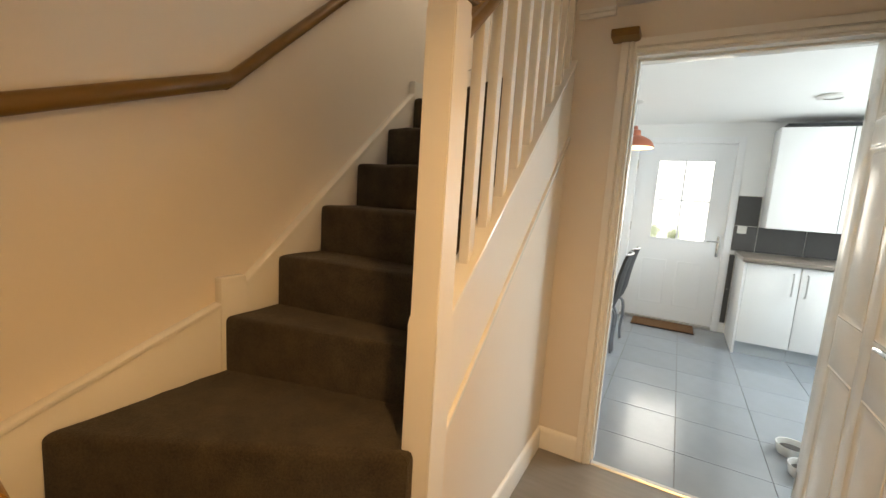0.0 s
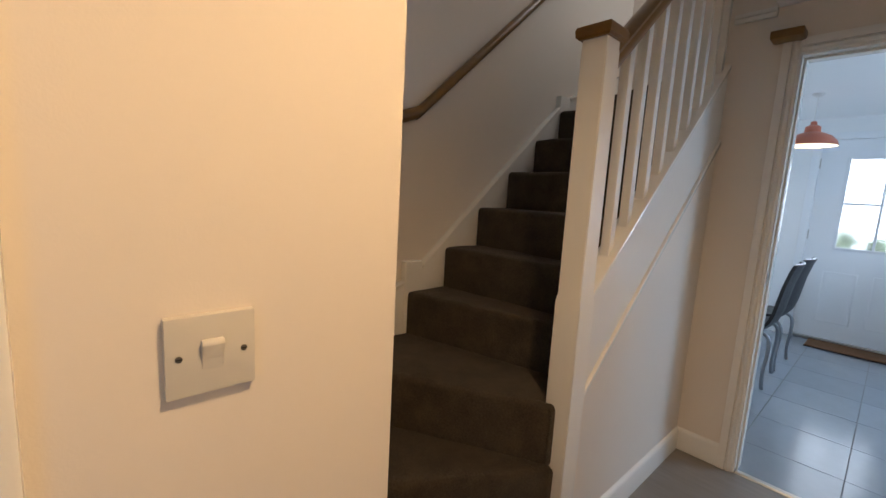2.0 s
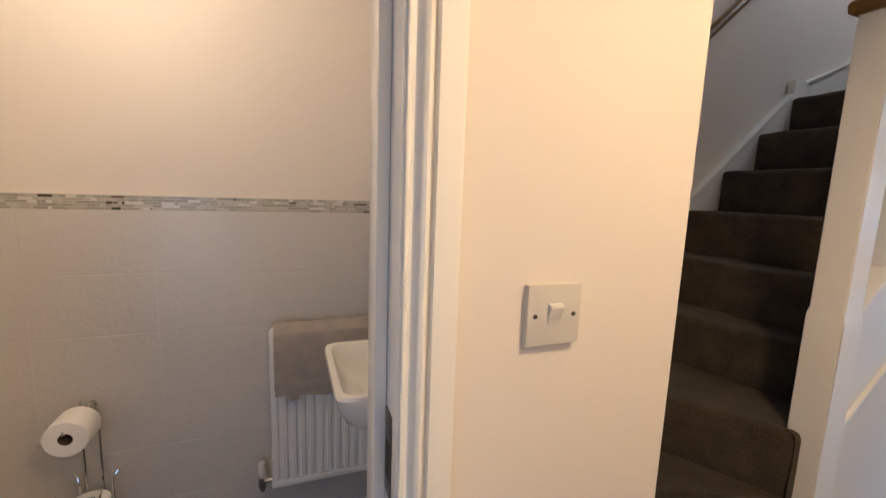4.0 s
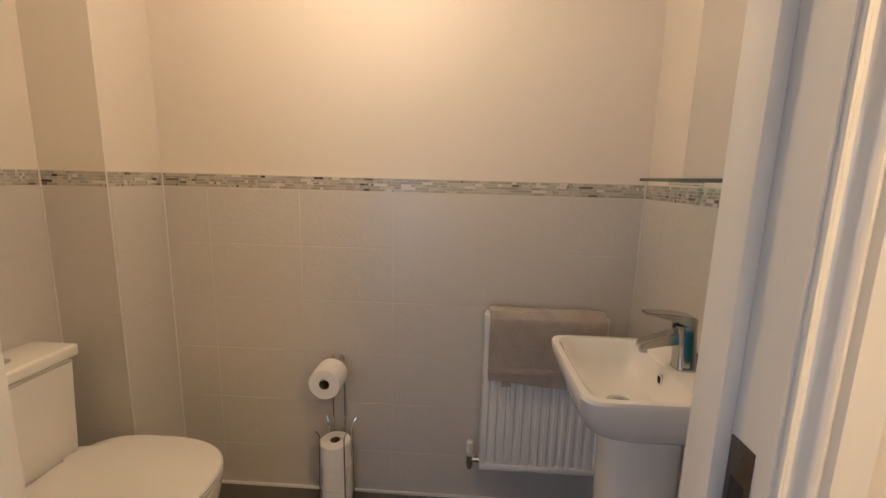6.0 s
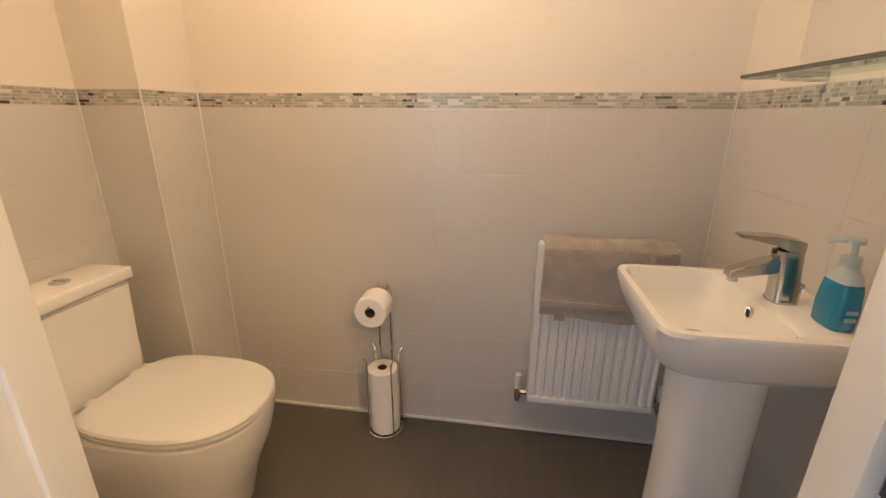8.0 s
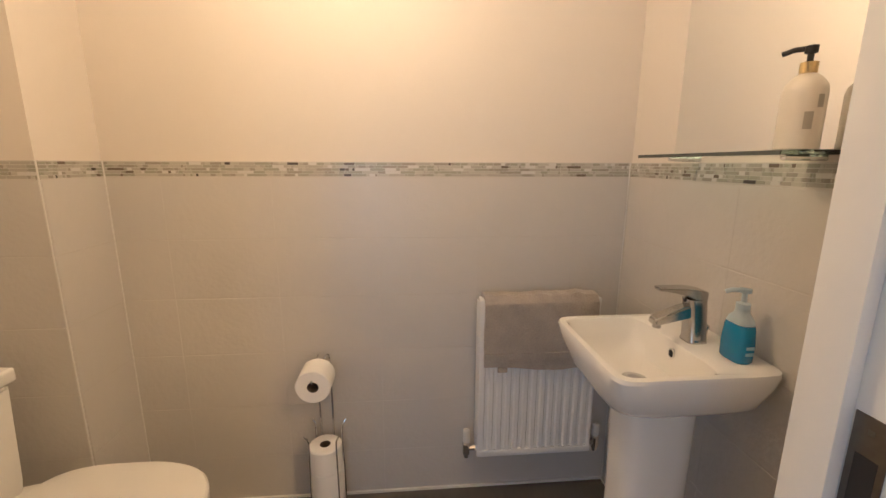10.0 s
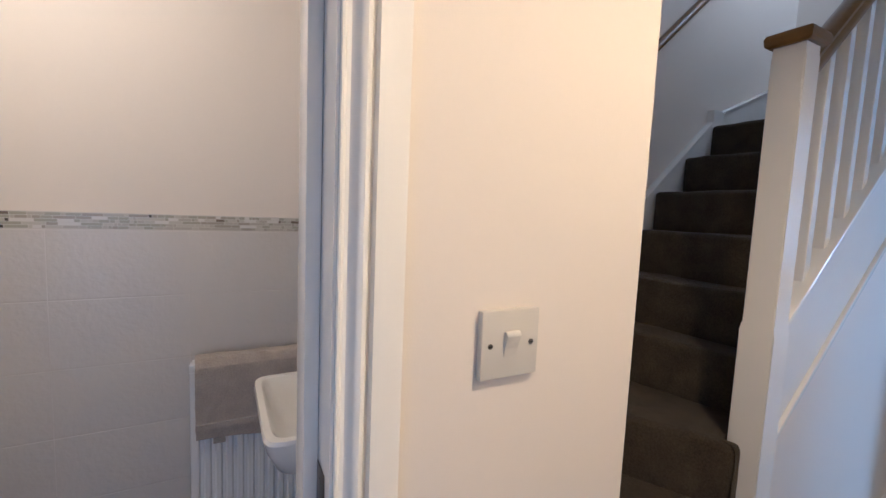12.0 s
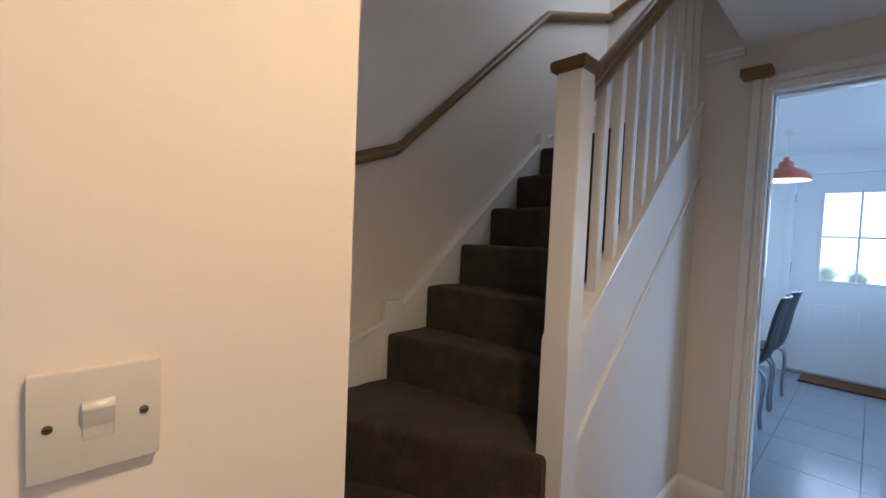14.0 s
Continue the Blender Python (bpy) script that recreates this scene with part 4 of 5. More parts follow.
loft(bm, [[(-1.0405 + dx, y, z) for dx, z in ((0.0, 0.590), (0.0035, 0.592), (0.0035, 0.612), (0.0, 0.614))] for y in (-0.2335, -0.1, 0.03, 0.1675)])
part("woven_band", bm, TOWEL, towel, "flat woven band near the hem")
part("hanging_loop", one(-1.048, -1.042, -0.185, -0.150, 0.540, 0.560, 0.002), TOWEL, towel)

# toilet roll stand
RX, RY = -1.062, -0.795
stand = thing("toilet_roll_stand", (RX, RY, 0), "chrome wire toilet roll stand against the tiled wall", "roll stand")


def ring_pts(cx, cy, z, r, n=24, a0=0.0, a1=2 * math.pi):
    return [(cx + r * math.cos(a0 + (a1 - a0) * i / n), cy + r * math.sin(a0 + (a1 - a0) * i / n), z) for i in range(n + 1)]


part("base_ring", tube(bmesh.new(), ring_pts(RX, RY, 0.006, 0.067), 0.004, 8), CHROME, stand)
part("base_cross", boxes((RX - 0.06, RX + 0.06, RY - 0.003, RY + 0.003, 0.003, 0.008), (RX - 0.003, RX + 0.003, RY - 0.06, RY + 0.06, 0.003, 0.008)), CHROME, stand)
for k in range(2):
    dy = -0.028 + 0.045 * k
    part("upright", tube(bmesh.new(), smooth_path([(RX - 0.056, RY + dy, 0.006), (RX - 0.058, RY + dy, 0.3), (RX - 0.058, RY + dy, 0.56), (RX - 0.052, RY - 0.005 + (dy + 0.005) * 0.7, 0.60)]), 0.0032, 8), CHROME, stand)
part("roll_arm", tube(bmesh.new(), smooth_path([(RX - 0.052, RY + 0.008, 0.598), (RX - 0.05, RY - 0.004, 0.58), (RX - 0.03, RY - 0.016, 0.561), (RX + 0.02, RY - 0.016, 0.560), (RX + 0.08, RY - 0.016, 0.561), (RX + 0.086, RY - 0.016, 0.574)]), 0.0034, 8), CHROME, stand)
for a in (0.75, 2.2, 3.9, 5.35):
    c, s = math.cos(a), math.sin(a)
    part("cage_wire", tube(bmesh.new(), smooth_path([(RX + 0.067 * c, RY + 0.067 * s, 0.006), (RX + 0.065 * c, RY + 0.065 * s, 0.17), (RX + 0.063 * c, RY + 0.063 * s, 0.29), (RX + 0.067 * c, RY + 0.067 * s, 0.325), (RX + 0.080 * c, RY + 0.080 * s, 0.345)]), 0.0032, 8), CHROME, stand)


def roll_profile(bm, r=0.057, hole=0.019, half=0.0485):
    n = 36
    return loft(bm, [[(h, rr * math.cos(2 * math.pi * i / n), rr * math.sin(2 * math.pi * i / n)) for i in range(n)]
                     for h, rr in ((-half, hole), (-half, r - 0.003), (-half + 0.003, r), (half - 0.003, r), (half, r - 0.003), (half, hole), (-half, hole))], caps=False)


def roll_thing(m, label, loose, half=0.0485):
    t = thing("toilet_roll", (0, 0, 0), label, "toilet roll", "toilet rolls on the stand")
    bm = roll_profile(bmesh.new(), half=half)
    part("paper", bm, PAPER, t)
    bm = bmesh.new()
    n = 30
    loft(bm, [[(h, rr * math.cos(2 * math.pi * i / n), rr * math.sin(2 * math.pi * i / n)) for i in range(n)] for h, rr in ((0.001 - half, 0.0188), (half - 0.001, 0.0188), (half - 0.001, 0.0174), (0.001 - half, 0.0174), (0.001 - half, 0.0188))], caps=False)
    part("card_tube", bm, CARD, t, "brown card tube")
    if loose:
        bm = bmesh.new()
        loft(bm, [[(x, (0.0575 + d) * math.cos(a), (0.0575 + d) * math.sin(a)) for x, d in ((-0.05, 0), (0.05, 0), (0.05, 0.0006), (-0.05, 0.0006))] for a in [2.2 + 0.12 * i for i in range(9)]])
        part("loose_sheet", bm, PAPER, t)
    t.matrix_world = m
    return t


roll_thing(pose(-1.036, -0.811, 0.5435), "white toilet roll hung on the stand's upper arm", True)
upright_roll = roll_thing(pose(RX, RY, 0.0545, 0, 90, 20), "white spare toilet roll stacked upright in the stand", False, 0.0455)
copy_thing(upright_roll, pose(RX, RY, 0.1458, 0, 90, 70))
copy_thing(upright_roll, pose(RX + 0.004, RY - 0.003, 0.2372, 0, 90, 130))

# ---- kitchen things ----
back_door = thing("door_2", (0.31, 5.86, 0), "white panelled back door with four-pane glazing", "door")
back_door["kind"] = "structure"
GX0, GX1, GZ0, GZ1 = 0.052, 0.612, 0.978, 1.880
part("slab", boxes((-0.165, GX0, 5.84, 5.884, 0.03, 2.062), (GX1, 0.785, 5.84, 5.884, 0.03, 2.062), (GX0, GX1, 5.84, 5.884, 0.03, GZ0), (GX0, GX1, 5.84, 5.884, GZ1, 2.062)), UPVC, back_door)
gf = part("glazing_bead", boxes((GX0 - 0.012, GX0 + 0.012, 5.832, 5.8398, GZ0 - 0.012, GZ1 + 0.012), (GX1 - 0.012, GX1 + 0.012, 5.832, 5.8398, GZ0 - 0.012, GZ1 + 0.012),
                                (GX0 + 0.012, GX1 - 0.012, 5.832, 5.8398, GZ0 - 0.012, GZ0 + 0.012), (GX0 + 0.012, GX1 - 0.012, 5.832, 5.8398, GZ1 - 0.012, GZ1 + 0.012), bevel=0.003), UPVC, back_door)
gx, gz = (GX0 + GX1) / 2, 1.430
part("glazing_bar", one(gx - 0.010, gx + 0.010, 5.848, 5.872, GZ0, GZ1, 0.002), UPVC, back_door)
part("glazing_bar", one(GX0, GX1, 5.850, 5.870, gz - 0.010, gz + 0.010, 0.002), UPVC, back_door)
for x0, x1 in ((GX0, gx - 0.010), (gx + 0.010, GX1)):
    for z0, z1 in ((GZ0, gz - 0.010), (gz + 0.010, GZ1)):
        p = part("pane", one(x0, x1, 5.857, 5.863, z0, z1), DOORPANE, back_door, "clear glass pane")
        p.visible_shadow = False
for x0, x1 in ((0.0, 0.27), (0.37, 0.64)):
    bm = bmesh.new()
    rect = lambda d, y: [(x0 + d, y, 0.20 + d), (x1 - d, y, 0.20 + d), (x1 - d, y, 0.74 - d), (x0 + d, y, 0.74 - d)]
    loft(bm, [rect(0.0, 5.841), rect(0.008, 5.8375), rect(0.018, 5.8392), rect(0.035, 5.8392), rect(0.06, 5.8372)], caps=False)
    bm.verts.ensure_lookup_table()
    bm.faces.new(bm.verts[-4:])
    bmesh.ops.recalc_face_normals(bm, faces=bm.faces)
    part("moulded_panel", bm, UPVC, back_door)
plate = part("handle_plate", one(0.725, 0.755, 5.830, 5.8398, 0.83, 1.06, 0.004), CHROME, back_door, "chrome handle plate")
part("lever", tube(bmesh.new(), [(0.74, 5.832, 1.0), (0.74, 5.79, 1.0), (0.73, 5.783, 1.0), (0.63, 5.785, 1.0)], 0.009), CHROME, plate)
part("lock_cylinder", one(0.733, 0.747, 5.825, 5.83, 0.88, 0.90, 0.003), STEEL, plate)
for z in (0.35, 1.1, 1.83):
    part("hinge", one(-0.178, -0.158, 5.826, 5.8398, z - 0.05, z + 0.05, 0.003), STEEL, back_door, "grey door hinge")
structure("door_frame", boxes((-0.2348, -0.168, 5.795, 5.90, 0, 2.13), (0.788, 0.8548, 5.795, 5.90, 0, 2.13), (-0.168, 0.788, 5.795, 5.90, 2.066, 2.1298), bevel=0.003), UPVC, "white back door frame", "trim")
structure("door_sill", one(-0.168, 0.788, 5.80, 5.92, 0.0, 0.028, 0.004), STEEL, "grey metal sill of the back door", "trim")

doormat = thing("doormat", (0.31, 5.63, 0), "rectangular brown coir doormat in front of the back door", "doormat")
part("pad", one(-0.005, 0.615, 5.47, 5.79, 0.001, 0.018, 0.006), COIR, doormat)
part("mat_edge", boxes((-0.012, 0.622, 5.463, 5.47, 0.0005, 0.010), (-0.012, 0.622, 5.79, 5.797, 0.0005, 0.010), (-0.012, -0.005, 5.47, 5.79, 0.0005, 0.010), (0.615, 0.622, 5.47, 5.79, 0.0005, 0.010)), BLACK, doormat, "dark rubber edge")

UY = 5.10


def base_unit(x0, x1, handle_x, label):
    t = thing("base_cabinet", (x0, UY, 0), label, "cabinet", "white base units")
    part("carcass", one(x0, x1, UY + 0.022, 5.79, 0.115, 0.885, 0.001), UNIT, t)
    d = part("door", one(x0 + 0.002, x1 - 0.002, UY, UY + 0.020, 0.122, 0.880, 0.002), UNIT, t)
    bm = bmesh.new()
    tube(bm, [(handle_x, UY - 0.001, 0.62), (handle_x, UY - 0.03, 0.625), (handle_x, UY - 0.032, 0.72), (handle_x, UY - 0.03, 0.815), (handle_x, UY - 0.001, 0.82)], 0.006, 8)
    part("handle", bm, STEEL, d, "brushed steel bar handle")
    part("plinth", one(x0, x1, UY + 0.045, UY + 0.06, 0.0, 0.114), PLINTHGREY, t, "pale grey plinth")
    return t


base_unit(0.936, 1.335, 1.285, "gloss white base cabinet beside the back door, its door closed")
base_unit(1.337, 1.736, 1.385, "gloss white base cabinet with a bar handle, its door closed")
base_unit(1.738, 2.13, 2.08, "gloss white base cabinet in the corner, its door closed")
solid("end_panel", one(0.916, 0.9345, UY - 0.004, 5.795, 0.0, 0.884, 0.001), UNIT, "gloss white end panel of the base units", "panel")
worktop = solid("worktop", one(0.895, 2.595, UY - 0.03, 5.79, 0.887, 0.925, 0.008, 3), WORKTOP, "brown stone-effect worktop with rounded front edge", "worktop")


def wall_unit(x0, x1, label):
    t = thing("wall_cabinet", (x0, 5.45, 1.2), label, "cabinet", "white wall units")
    part("carcass", one(x0, x1, 5.462, 5.797, 1.20, 2.165, 0.001), UNIT, t)
    part("door", one(x0 + 0.002, x1 - 0.002, 5.44, 5.460, 1.203, 2.162, 0.002), UNIT, t)
    return t


wall_unit(1.075, 1.60, "gloss white wall cabinet above the worktop")
wall_unit(1.602, 2.13, "gloss white wall cabinet above the worktop")
# Made-up flat shape standing in for the dark band above the cabinet.
tray = thing("baking_tray", (1.4, 5.6, 2.165), "flat dark shape added on top of the wall cabinet", "tray")
part("tray_base", one(1.12, 1.70, 5.46, 5.76, 2.166, 2.172, 0.002), BLACK, tray)
part("tray_rim", boxes((1.12, 1.70, 5.46, 5.47, 2.172, 2.20), (1.12, 1.70, 5.75, 5.76, 2.172, 2.20), (1.12, 1.13, 5.47, 5.75, 2.172, 2.20), (1.69, 1.70, 5.47, 5.75, 2.172, 2.20)), BLACK, tray)
sock = thing("wall_socket", (0.925, 5.78, 1.155), "white double socket on the charcoal splashback", "socket")
part("plate", one(0.888, 0.972, 5.776, 5.7865, 1.115, 1.195, 0.002), PLASTIC, sock)
for x in (0.912, 0.948):
    part("rocker", one(x - 0.006, x + 0.006, 5.7735, 5.776, 1.165, 1.185, 0.001), PLASTIC, sock)
vent = thing("ceiling_vent", (1.245, 4.69, KC), "flat white round ceiling fitting", "ceiling fitting")
part("rim", spin(bmesh.new(), 1.245, 4.69, [(0.06, KC - 0.001), (0.10, KC - 0.001), (0.102, KC - 0.012), (0.09, KC - 0.020), (0.06, KC - 0.020)], 28), PLASTIC, vent)
part("cover", spin(bmesh.new(), 1.245, 4.69, [(0.001, KC - 0.002), (0.059, KC - 0.002), (0.059, KC - 0.014), (0.001, KC - 0.016)], 28), PLASTIC, vent)

PX, PY = -0.11, 4.58
pendant = thing("pendant_lamp", (PX, PY, KC), "coral enamel pendant lamp hanging from the kitchen ceiling, lit", "pendant lamp")
part("ceiling_rose", spin(bmesh.new(), PX, PY, [(0.001, KC - 0.001), (0.045, KC - 0.001), (0.045, KC - 0.010), (0.03, KC - 0.022), (0.006, KC - 0.03), (0.001, KC - 0.03)], 24), PLASTIC, pendant)
part("cord", tube(bmesh.new(), [(PX, PY, KC - 0.02), (PX, PY, 2.05)], 0.003, 8), PLASTIC, pendant)
shade_prof = [(0.172, 1.868), (0.172, 1.874), (0.160, 1.905), (0.130, 1.938), (0.085, 1.962), (0.055, 1.972), (0.052, 1.985), (0.050, 2.015), (0.035, 2.026), (0.022, 2.030), (0.020, 2.055), (0.006, 2.062)]
shade = part("shade", spin(bmesh.new(), PX, PY, shade_prof, 40), COPPER, pendant, "coral enamel dome shade")
part("lining", spin(bmesh.new(), PX, PY, [(r - 0.003, z - 0.003) for r, z in shade_prof[:7]] + [(0.001, 1.982)], 40), SHADEIN, shade, "white inner face")
part("bulb", spin(bmesh.new(), PX, PY, [(0.001, 1.975), (0.014, 1.972), (0.016, 1.962), (0.001, 1.958)], 18), BULB, pendant, "warm lit bulb")


def dining_chair():
    t = thing("dining_chair", (0, 0, 0), "black leatherette dining chair with bent chrome legs", "chair", "chairs at the table")
    rows = []
    for u, z, x in ((0, 0.445, -0.115), (1, 0.50, -0.075), (2, 0.58, -0.05), (3, 0.68, -0.035), (4, 0.79, -0.018), (5, 0.90, 0.008), (6, 0.950, 0.024)):
        w = 0.205 - 0.02 * (u / 6) ** 2
        th = 0.011
        front, back = [], []
        for i in range(9):
            s = -1 + 2 * i / 8
            bow = 0.03 * (1 - s * s)
            front.append((x - th + bow, w * s, z))
            back.append((x + th + bow, w * s, z))
        rows.append(front + back[::-1])
    part("backrest", loft(bmesh.new(), rows), LEATHER, t)
    bm = bmesh.new()
    loft(bm, [[(x, 0.205 * s, z + 0.008 * (s * s)) for s, z in ((-1, z0), (-0.5, z0), (0.5, z0), (1, z0), (1, z0 + 0.025), (0.5, z0 + 0.028), (-0.5, z0 + 0.028), (-1, z0 + 0.025))]
              for x, z0 in ((-0.53, 0.425), (-0.50, 0.435), (-0.30, 0.43), (-0.14, 0.435), (-0.105, 0.445))])
    part("seat", bm, LEATHER, t)
    for s in (-1, 1):
        part("rear_leg", tube(bmesh.new(), smooth_path([(-0.12, 0.20 * s, 0.43), (-0.06, 0.21 * s, 0.40), (-0.045, 0.215 * s, 0.30), (-0.055, 0.22 * s, 0.12), (-0.045, 0.225 * s, 0.006)]), 0.013, 10), CHAIRLEG, t, "chrome bent leg")
        part("front_leg", tube(bmesh.new(), smooth_path([(-0.44, 0.20 * s, 0.43), (-0.49, 0.21 * s, 0.39), (-0.505, 0.215 * s, 0.25), (-0.50, 0.22 * s, 0.006)]), 0.013, 10), CHAIRLEG, t, "chrome bent leg")
        part("side_rail", tube(bmesh.new(), [(-0.12, 0.20 * s, 0.428), (-0.44, 0.20 * s, 0.428)], 0.010, 8), CHAIRLEG, t)
    part("top_trim", tube(bmesh.new(), [(0.024 + 0.03 * (1 - s * s), 0.183 * s, 0.953) for s in [-1 + 0.25 * i for i in range(9)]], 0.008, 8), CHROME, t, "chrome trim along the top of the back")
    return t


chair = dining_chair()
chair.matrix_world = pose(-0.012, 4.045, 0, 0, 0, 2)
copy_thing(chair, pose(-0.008, 4.565, 0, 0, 0, -2))
table = thing("dining_table", (-0.8, 4.45, 0), "white rectangular dining table with square legs", "table")
part("tabletop", one(-1.20, -0.36, 3.75, 5.15, 0.725, 0.755, 0.006), UNIT, table)
for x in (-1.15, -0.41):
    for y in (3.80, 5.10):
        part("leg", one(x - 0.03, x + 0.03, y - 0.03, y + 0.03, 0.0, 0.7248, 0.003), UNIT, table)


def pet_bowl(x, y, label):
    t = thing("pet_bowl", (x, y, 0), label, "pet bowl", "pet bowls")
    part("bowl", spin(bmesh.new(), x, y, [(0.001, 0.002), (0.066, 0.002), (0.070, 0.006), (0.080, 0.055), (0.079, 0.060), (0.073, 0.058), (0.064, 0.026)], 32), BOWLW, t)
    part("contents", spin(bmesh.new(), x, y, [(0.001, 0.036), (0.05, 0.034), (0.0655, 0.030)], 28), KIBBLE, t, "dark inside of the bowl")
    return t


pet_bowl(1.045, 3.27, "white glazed pet bowl with a dark inside on the kitchen floor")
pet_bowl(1.06, 3.05, "white glazed pet bowl with a dark inside on the kitchen floor")

# potted shrubs outside the back door


def shrub(x, y, h, seed):
    r = random.Random(seed)
    t = thing("potted_shrub", (x, y, -0.12), "leafy green shrub in a terracotta pot outside", "shrub", "potted shrubs outside")
    part("pot", spin(bmesh.new(), x, y, [(0.001, -0.12), (0.10, -0.12), (0.14, 0.18), (0.155, 0.18), (0.155, 0.22), (0.135, 0.22), (0.12, 0.17), (0.001, 0.165)], 24), TERRA, t)
    part("stem", tube(bmesh.new(), [(x, y, 0.15), (x + 0.02, y, 0.5), (x, y, h - 0.25)], [0.02, 0.015, 0.008], 8), CARD, t)
    verts, faces = [], []
    for i in range(420):
        a, e, d = r.uniform(0, 6.283), r.uniform(-0.9, 1.3), r.uniform(0.08, 0.24) * (0.75 + 0.25 * math.sin(3 * i))
        c = Vector((x + d * math.cos(a) * math.cos(e), y + d * math.sin(a) * math.cos(e), h - 0.24 + d * 1.1 * math.sin(e)))
        u = Vector((r.uniform(-1, 1), r.uniform(-1, 1), r.uniform(-0.4, 1))).normalized() * r.uniform(0.03, 0.055)
        v = u.cross(Vector((r.uniform(-1, 1), r.uniform(-1, 1), 1))).normalized() * 0.014
        k = len(verts)
        verts += [c - u, c + v, c + u, c - v]
        faces.append((k, k + 1, k + 2, k + 3))
    me = bpy.data.meshes.new("foliage")
    me.from_pydata([tuple(p - ORIGIN[t.name]) for p in verts], [], faces)
    me.materials.append(PLANT)
    ob = new("foliage", me)
    ob.parent = t
    ob["kind"] = "stuff"


shrub(-0.08, 9.3, 1.09, 1)
shrub(0.28, 9.25, 1.05, 2)

# ---- tiles, last ----


def tile_mesh(name, w, h, d, edge, material, side=None):
    """A tile lying in its own x, y with its face at z = d."""
    bm = bmesh.new()
    a = [(0, 0), (w, 0), (w, h), (0, h)]
    ex = edge if side is None else side
    b = [(ex, edge), (w - ex, edge), (w - ex, h - edge), (ex, h - edge)]
    loft(bm, [[(x, y, 0) for x, y in a], [(x, y, d - edge * 0.6) for x, y in a], [(x, y, d) for x, y in b]])
    return mesh_of(name, bm, material)


MESHES = {}


def lay(parent, name, w, h, d, edge, material, m, side=None):
    key = (name, round(w, 4), round(h, 4), material.name)
    if key not in MESHES:
        MESHES[key] = tile_mesh(name, w, h, d, edge, material, side)
    ob = new(name, MESHES[key])
    ob.parent = parent
    ob.matrix_world = m
    return ob


def cuts(a, b, first, stepw):
    xs = [a]
    k = math.ceil((a - first) / stepw)
    while first + k * stepw < b - 1e-6:
        v = first + k * stepw
        if v > a + 0.004:
            xs.append(v)
        k += 1
    return list(zip(xs, xs[1:] + [b]))


ROWS_Z = [(0.002, 0.187), (0.187, 0.394), (0.394, 0.601), (0.601, 0.808), (0.808, 1.014), (1.014, 1.219)]
J, JV = 0.0026, 0.0003


def tile_wall(parent, axis, face, a, b, first, side):
    """Rows of wall tiles on a wall whose plane is face; side: the way that they look."""
    for z0, z1 in ROWS_Z:
        for u0, u1 in cuts(a, b, first, 0.345):
            w, h = u1 - u0 - JV, z1 - z0 - J
            if w < 0.01:
                continue
            if axis == "x":
                m = Matrix(((0, 0, side, face), (side, 0, 0, u0 if side > 0 else u1 - JV), (0, 1, 0, z0), (0, 0, 0, 1)))
            else:
                m = Matrix(((-side, 0, 0, u1 - JV if side > 0 else u0), (0, 0, side, face), (0, 1, 0, z0), (0, 0, 0, 1)))
            lay(parent, "wall_tile", w, h, 0.0085, 0.0012, TILE, m, 0.0003)


def mosaic(name, axis, face, a, b, side, seed, parent):
    r = random.Random(seed)
    bm = bmesh.new()
    z = 1.2205
    for row in range(5):
        h = 0.0092
        u = a - r.uniform(0, 0.02)
        while u < b:
            w = r.choice((0.009, 0.009, 0.014, 0.018, 0.026, 0.036, 0.050)) * (1.0 if axis == "x" else 0.7)
            u0, u1 = max(u, a), min(u + w, b)
            if u1 - u0 > 0.003:
                d = face + side * (0.0085 + r.uniform(-0.0006, 0.0006))
                lo, hi = min(face, d), max(face, d)
                if axis == "x":
                    box(bm, lo, hi, u0, u1 - 0.0014, z, z + h - 0.0012)
                else:
                    box(bm, u0, u1 - 0.0014, lo, hi, z, z + h - 0.0012)
            u += w
        z += h
    ob = part(name, bm, MOSAIC, parent, "thin mosaic border in white, sage and dark brown", None)
    ob["kind"] = "stuff"


def backing(name, row, parent):
    part(name, one(*row), GROUT, parent, "white grout behind the tiles", None)


backing("grout", (XW, XW + 0.0076, -1.46, 0.297, 0.001, 1.268), wall_west)
tile_wall(wall_west, "x", XW, -1.4505, 0.2868, -1.285, 1)
mosaic("mosaic_border", "x", XW, -1.4505, 0.2868, 1, 1, wall_west)
backing("grout", (XW + 0.0077, -0.1005, 0.2894, 0.297, 0.001, 1.268), wall_wc_north)
tile_wall(wall_wc_north, "y", 0.297, -1.1405, -0.101, -0.30, -1)
mosaic("mosaic_border", "y", 0.297, -1.1405, -0.101, -1, 2, wall_wc_north)
backing("grout", (XW + 0.0077, -0.9105, -1.46, -1.4524, 0.001, 1.268), pipe_boxing)
tile_wall(pipe_boxing, "y", -1.46, -1.1405, -0.9015, -0.91, 1)
mosaic("mosaic_border", "y", -1.46, -1.1405, -0.9015, 1, 3, pipe_boxing)
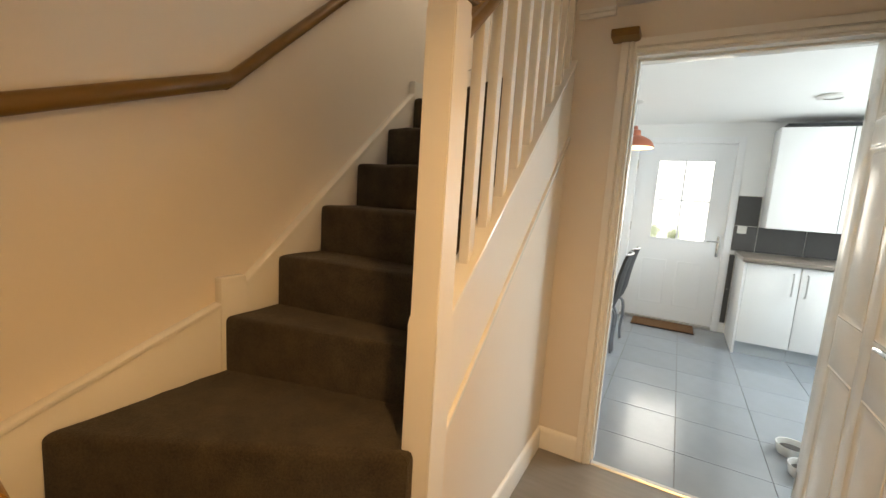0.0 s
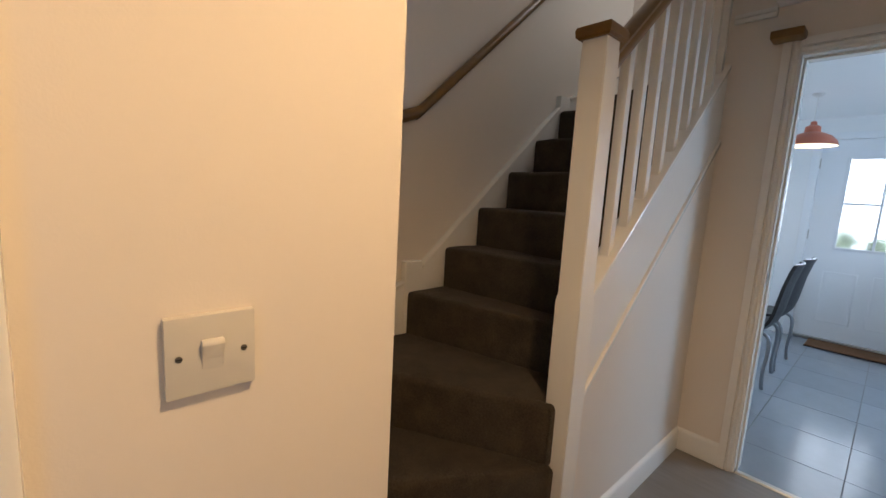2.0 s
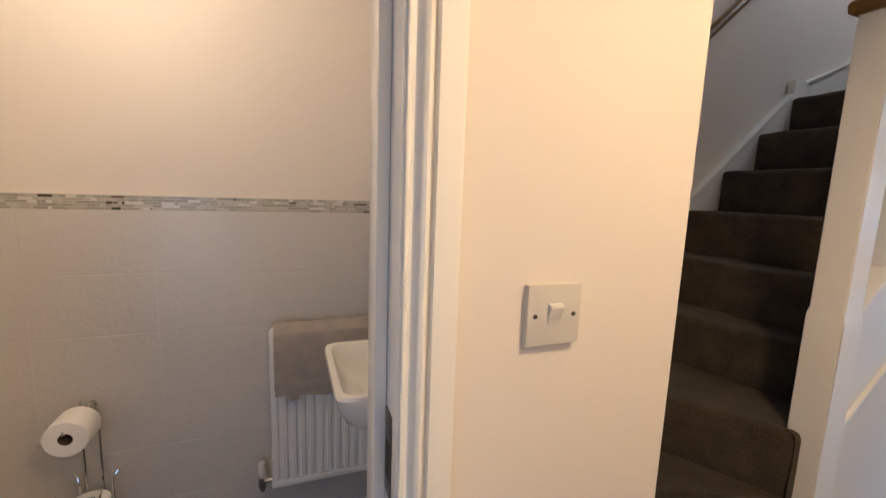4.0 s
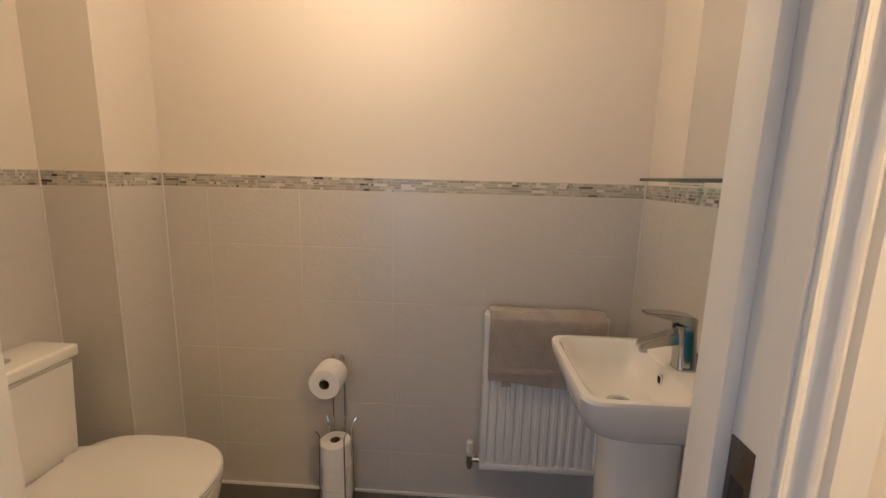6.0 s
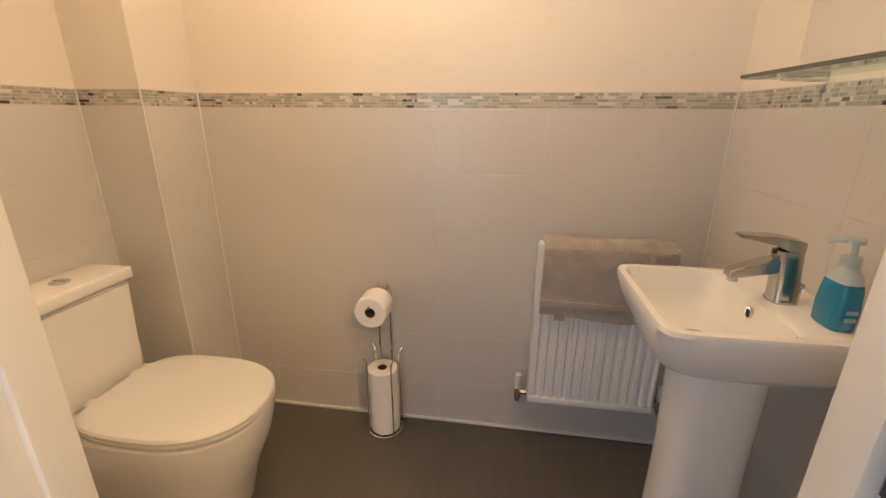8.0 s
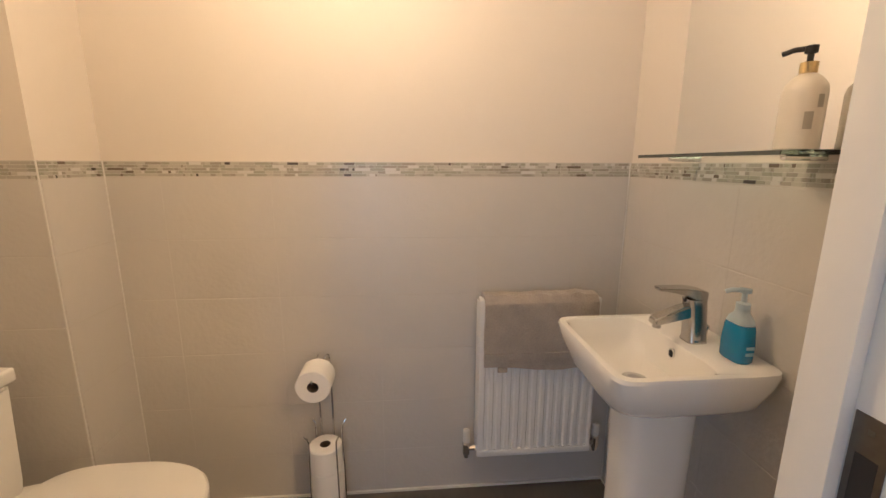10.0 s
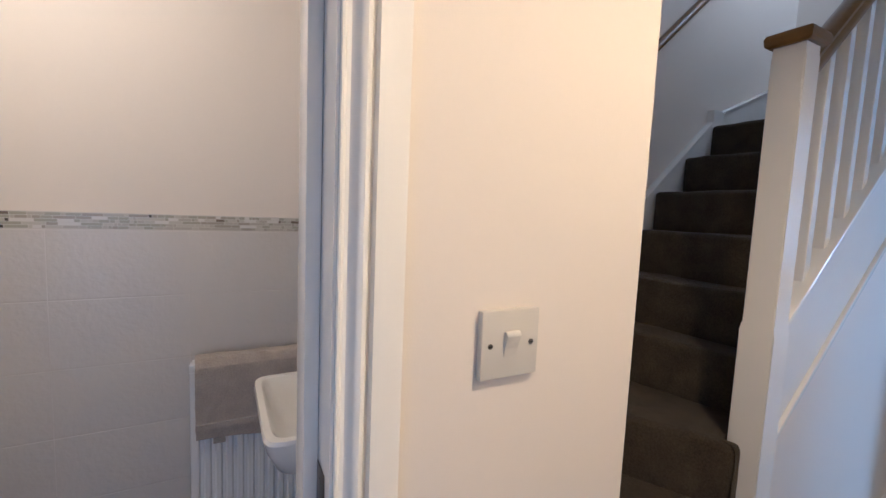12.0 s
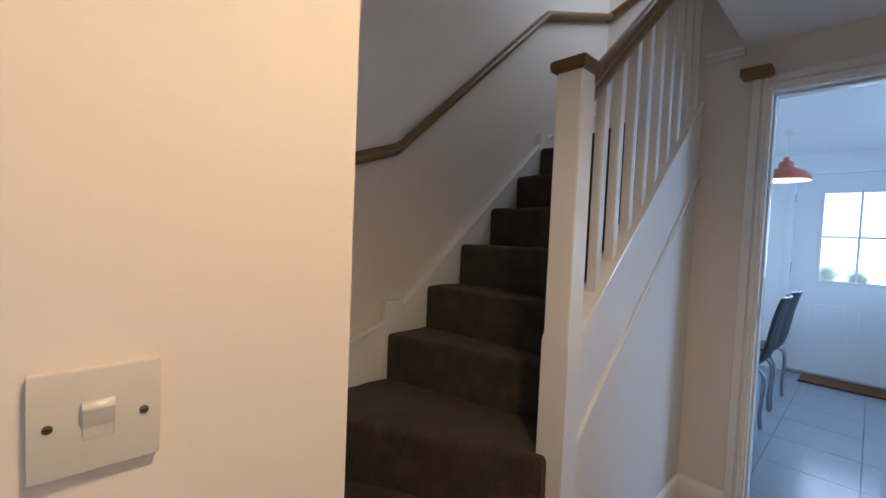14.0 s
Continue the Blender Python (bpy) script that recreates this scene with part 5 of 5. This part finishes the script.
backing("grout", (-0.91, -0.9024, -1.6724, -1.4605, 0.001, 1.268), pipe_boxing)
tile_wall(pipe_boxing, "x", -0.91, -1.6705, -1.4525, -1.6705, 1)
mosaic("mosaic_border", "x", -0.91, -1.6705, -1.4525, 1, 4, pipe_boxing)
backing("grout", (-0.909, -0.1005, -1.68, -1.6724, 0.001, 1.268), wall_wc_south)
tile_wall(wall_wc_south, "y", -1.68, -0.9005, -0.101, -0.556, 1)
mosaic("mosaic_border", "y", -1.68, -0.9005, -0.101, 1, 5, wall_wc_south)
structure("trim", boxes((-0.9035, -0.9005, -1.4535, -1.4505, 0.001, 1.268), (-1.1410, -1.1375, -1.4512, -1.4478, 0.001, 1.2685), (-0.9012, -0.8978, -1.671, -1.6675, 0.001, 1.2685), (-1.1410, -1.1375, 0.2835, 0.287, 0.001, 1.2685)),
          PLASTIC, "white tile corner beading", "trim")

# kitchen floor
for x0, x1 in cuts(-2.0, 2.6, 0.467, 0.44):
    for y0, y1 in cuts(2.516, 5.80, 2.895, 0.44):
        if x1 < -0.2 and y1 < 3.5:
            continue
        lay(floor_kitchen, "floor_tile", x1 - x0 - 0.003, y1 - y0 - 0.003, 0.006, 0.0012, KTILE, Matrix.Translation((x0, y0, -0.006)))
# charcoal splashback
structure("splashback_grout", boxes((0.8585, 2.595, 5.7925, 5.7998, 0.926, 1.199), (0.8585, 1.068, 5.7925, 5.7998, 1.1992, 1.516), (0.8585, 0.914, 5.7925, 5.7998, 0.117, 0.884)), GROUT, "pale grout of the splashback", "trim")
splash = bpy.data.objects["splashback_grout"]
for z0, z1, a, b in ((0.927, 1.198, 0.859, 2.594), (1.2, 1.515, 0.859, 1.067), (0.118, 0.50, 0.859, 0.913), (0.50, 0.883, 0.859, 0.913)):
    for u0, u1 in cuts(a, b, 1.07, 0.40):
        lay(splash, "splash_tile", u1 - u0 - 0.006, z1 - z0 - 0.004, 0.009, 0.0012, SPLASH, Matrix(((1, 0, 0, u0), (0, 0, -1, 5.7955), (0, 1, 0, z0), (0, 0, 0, 1))))
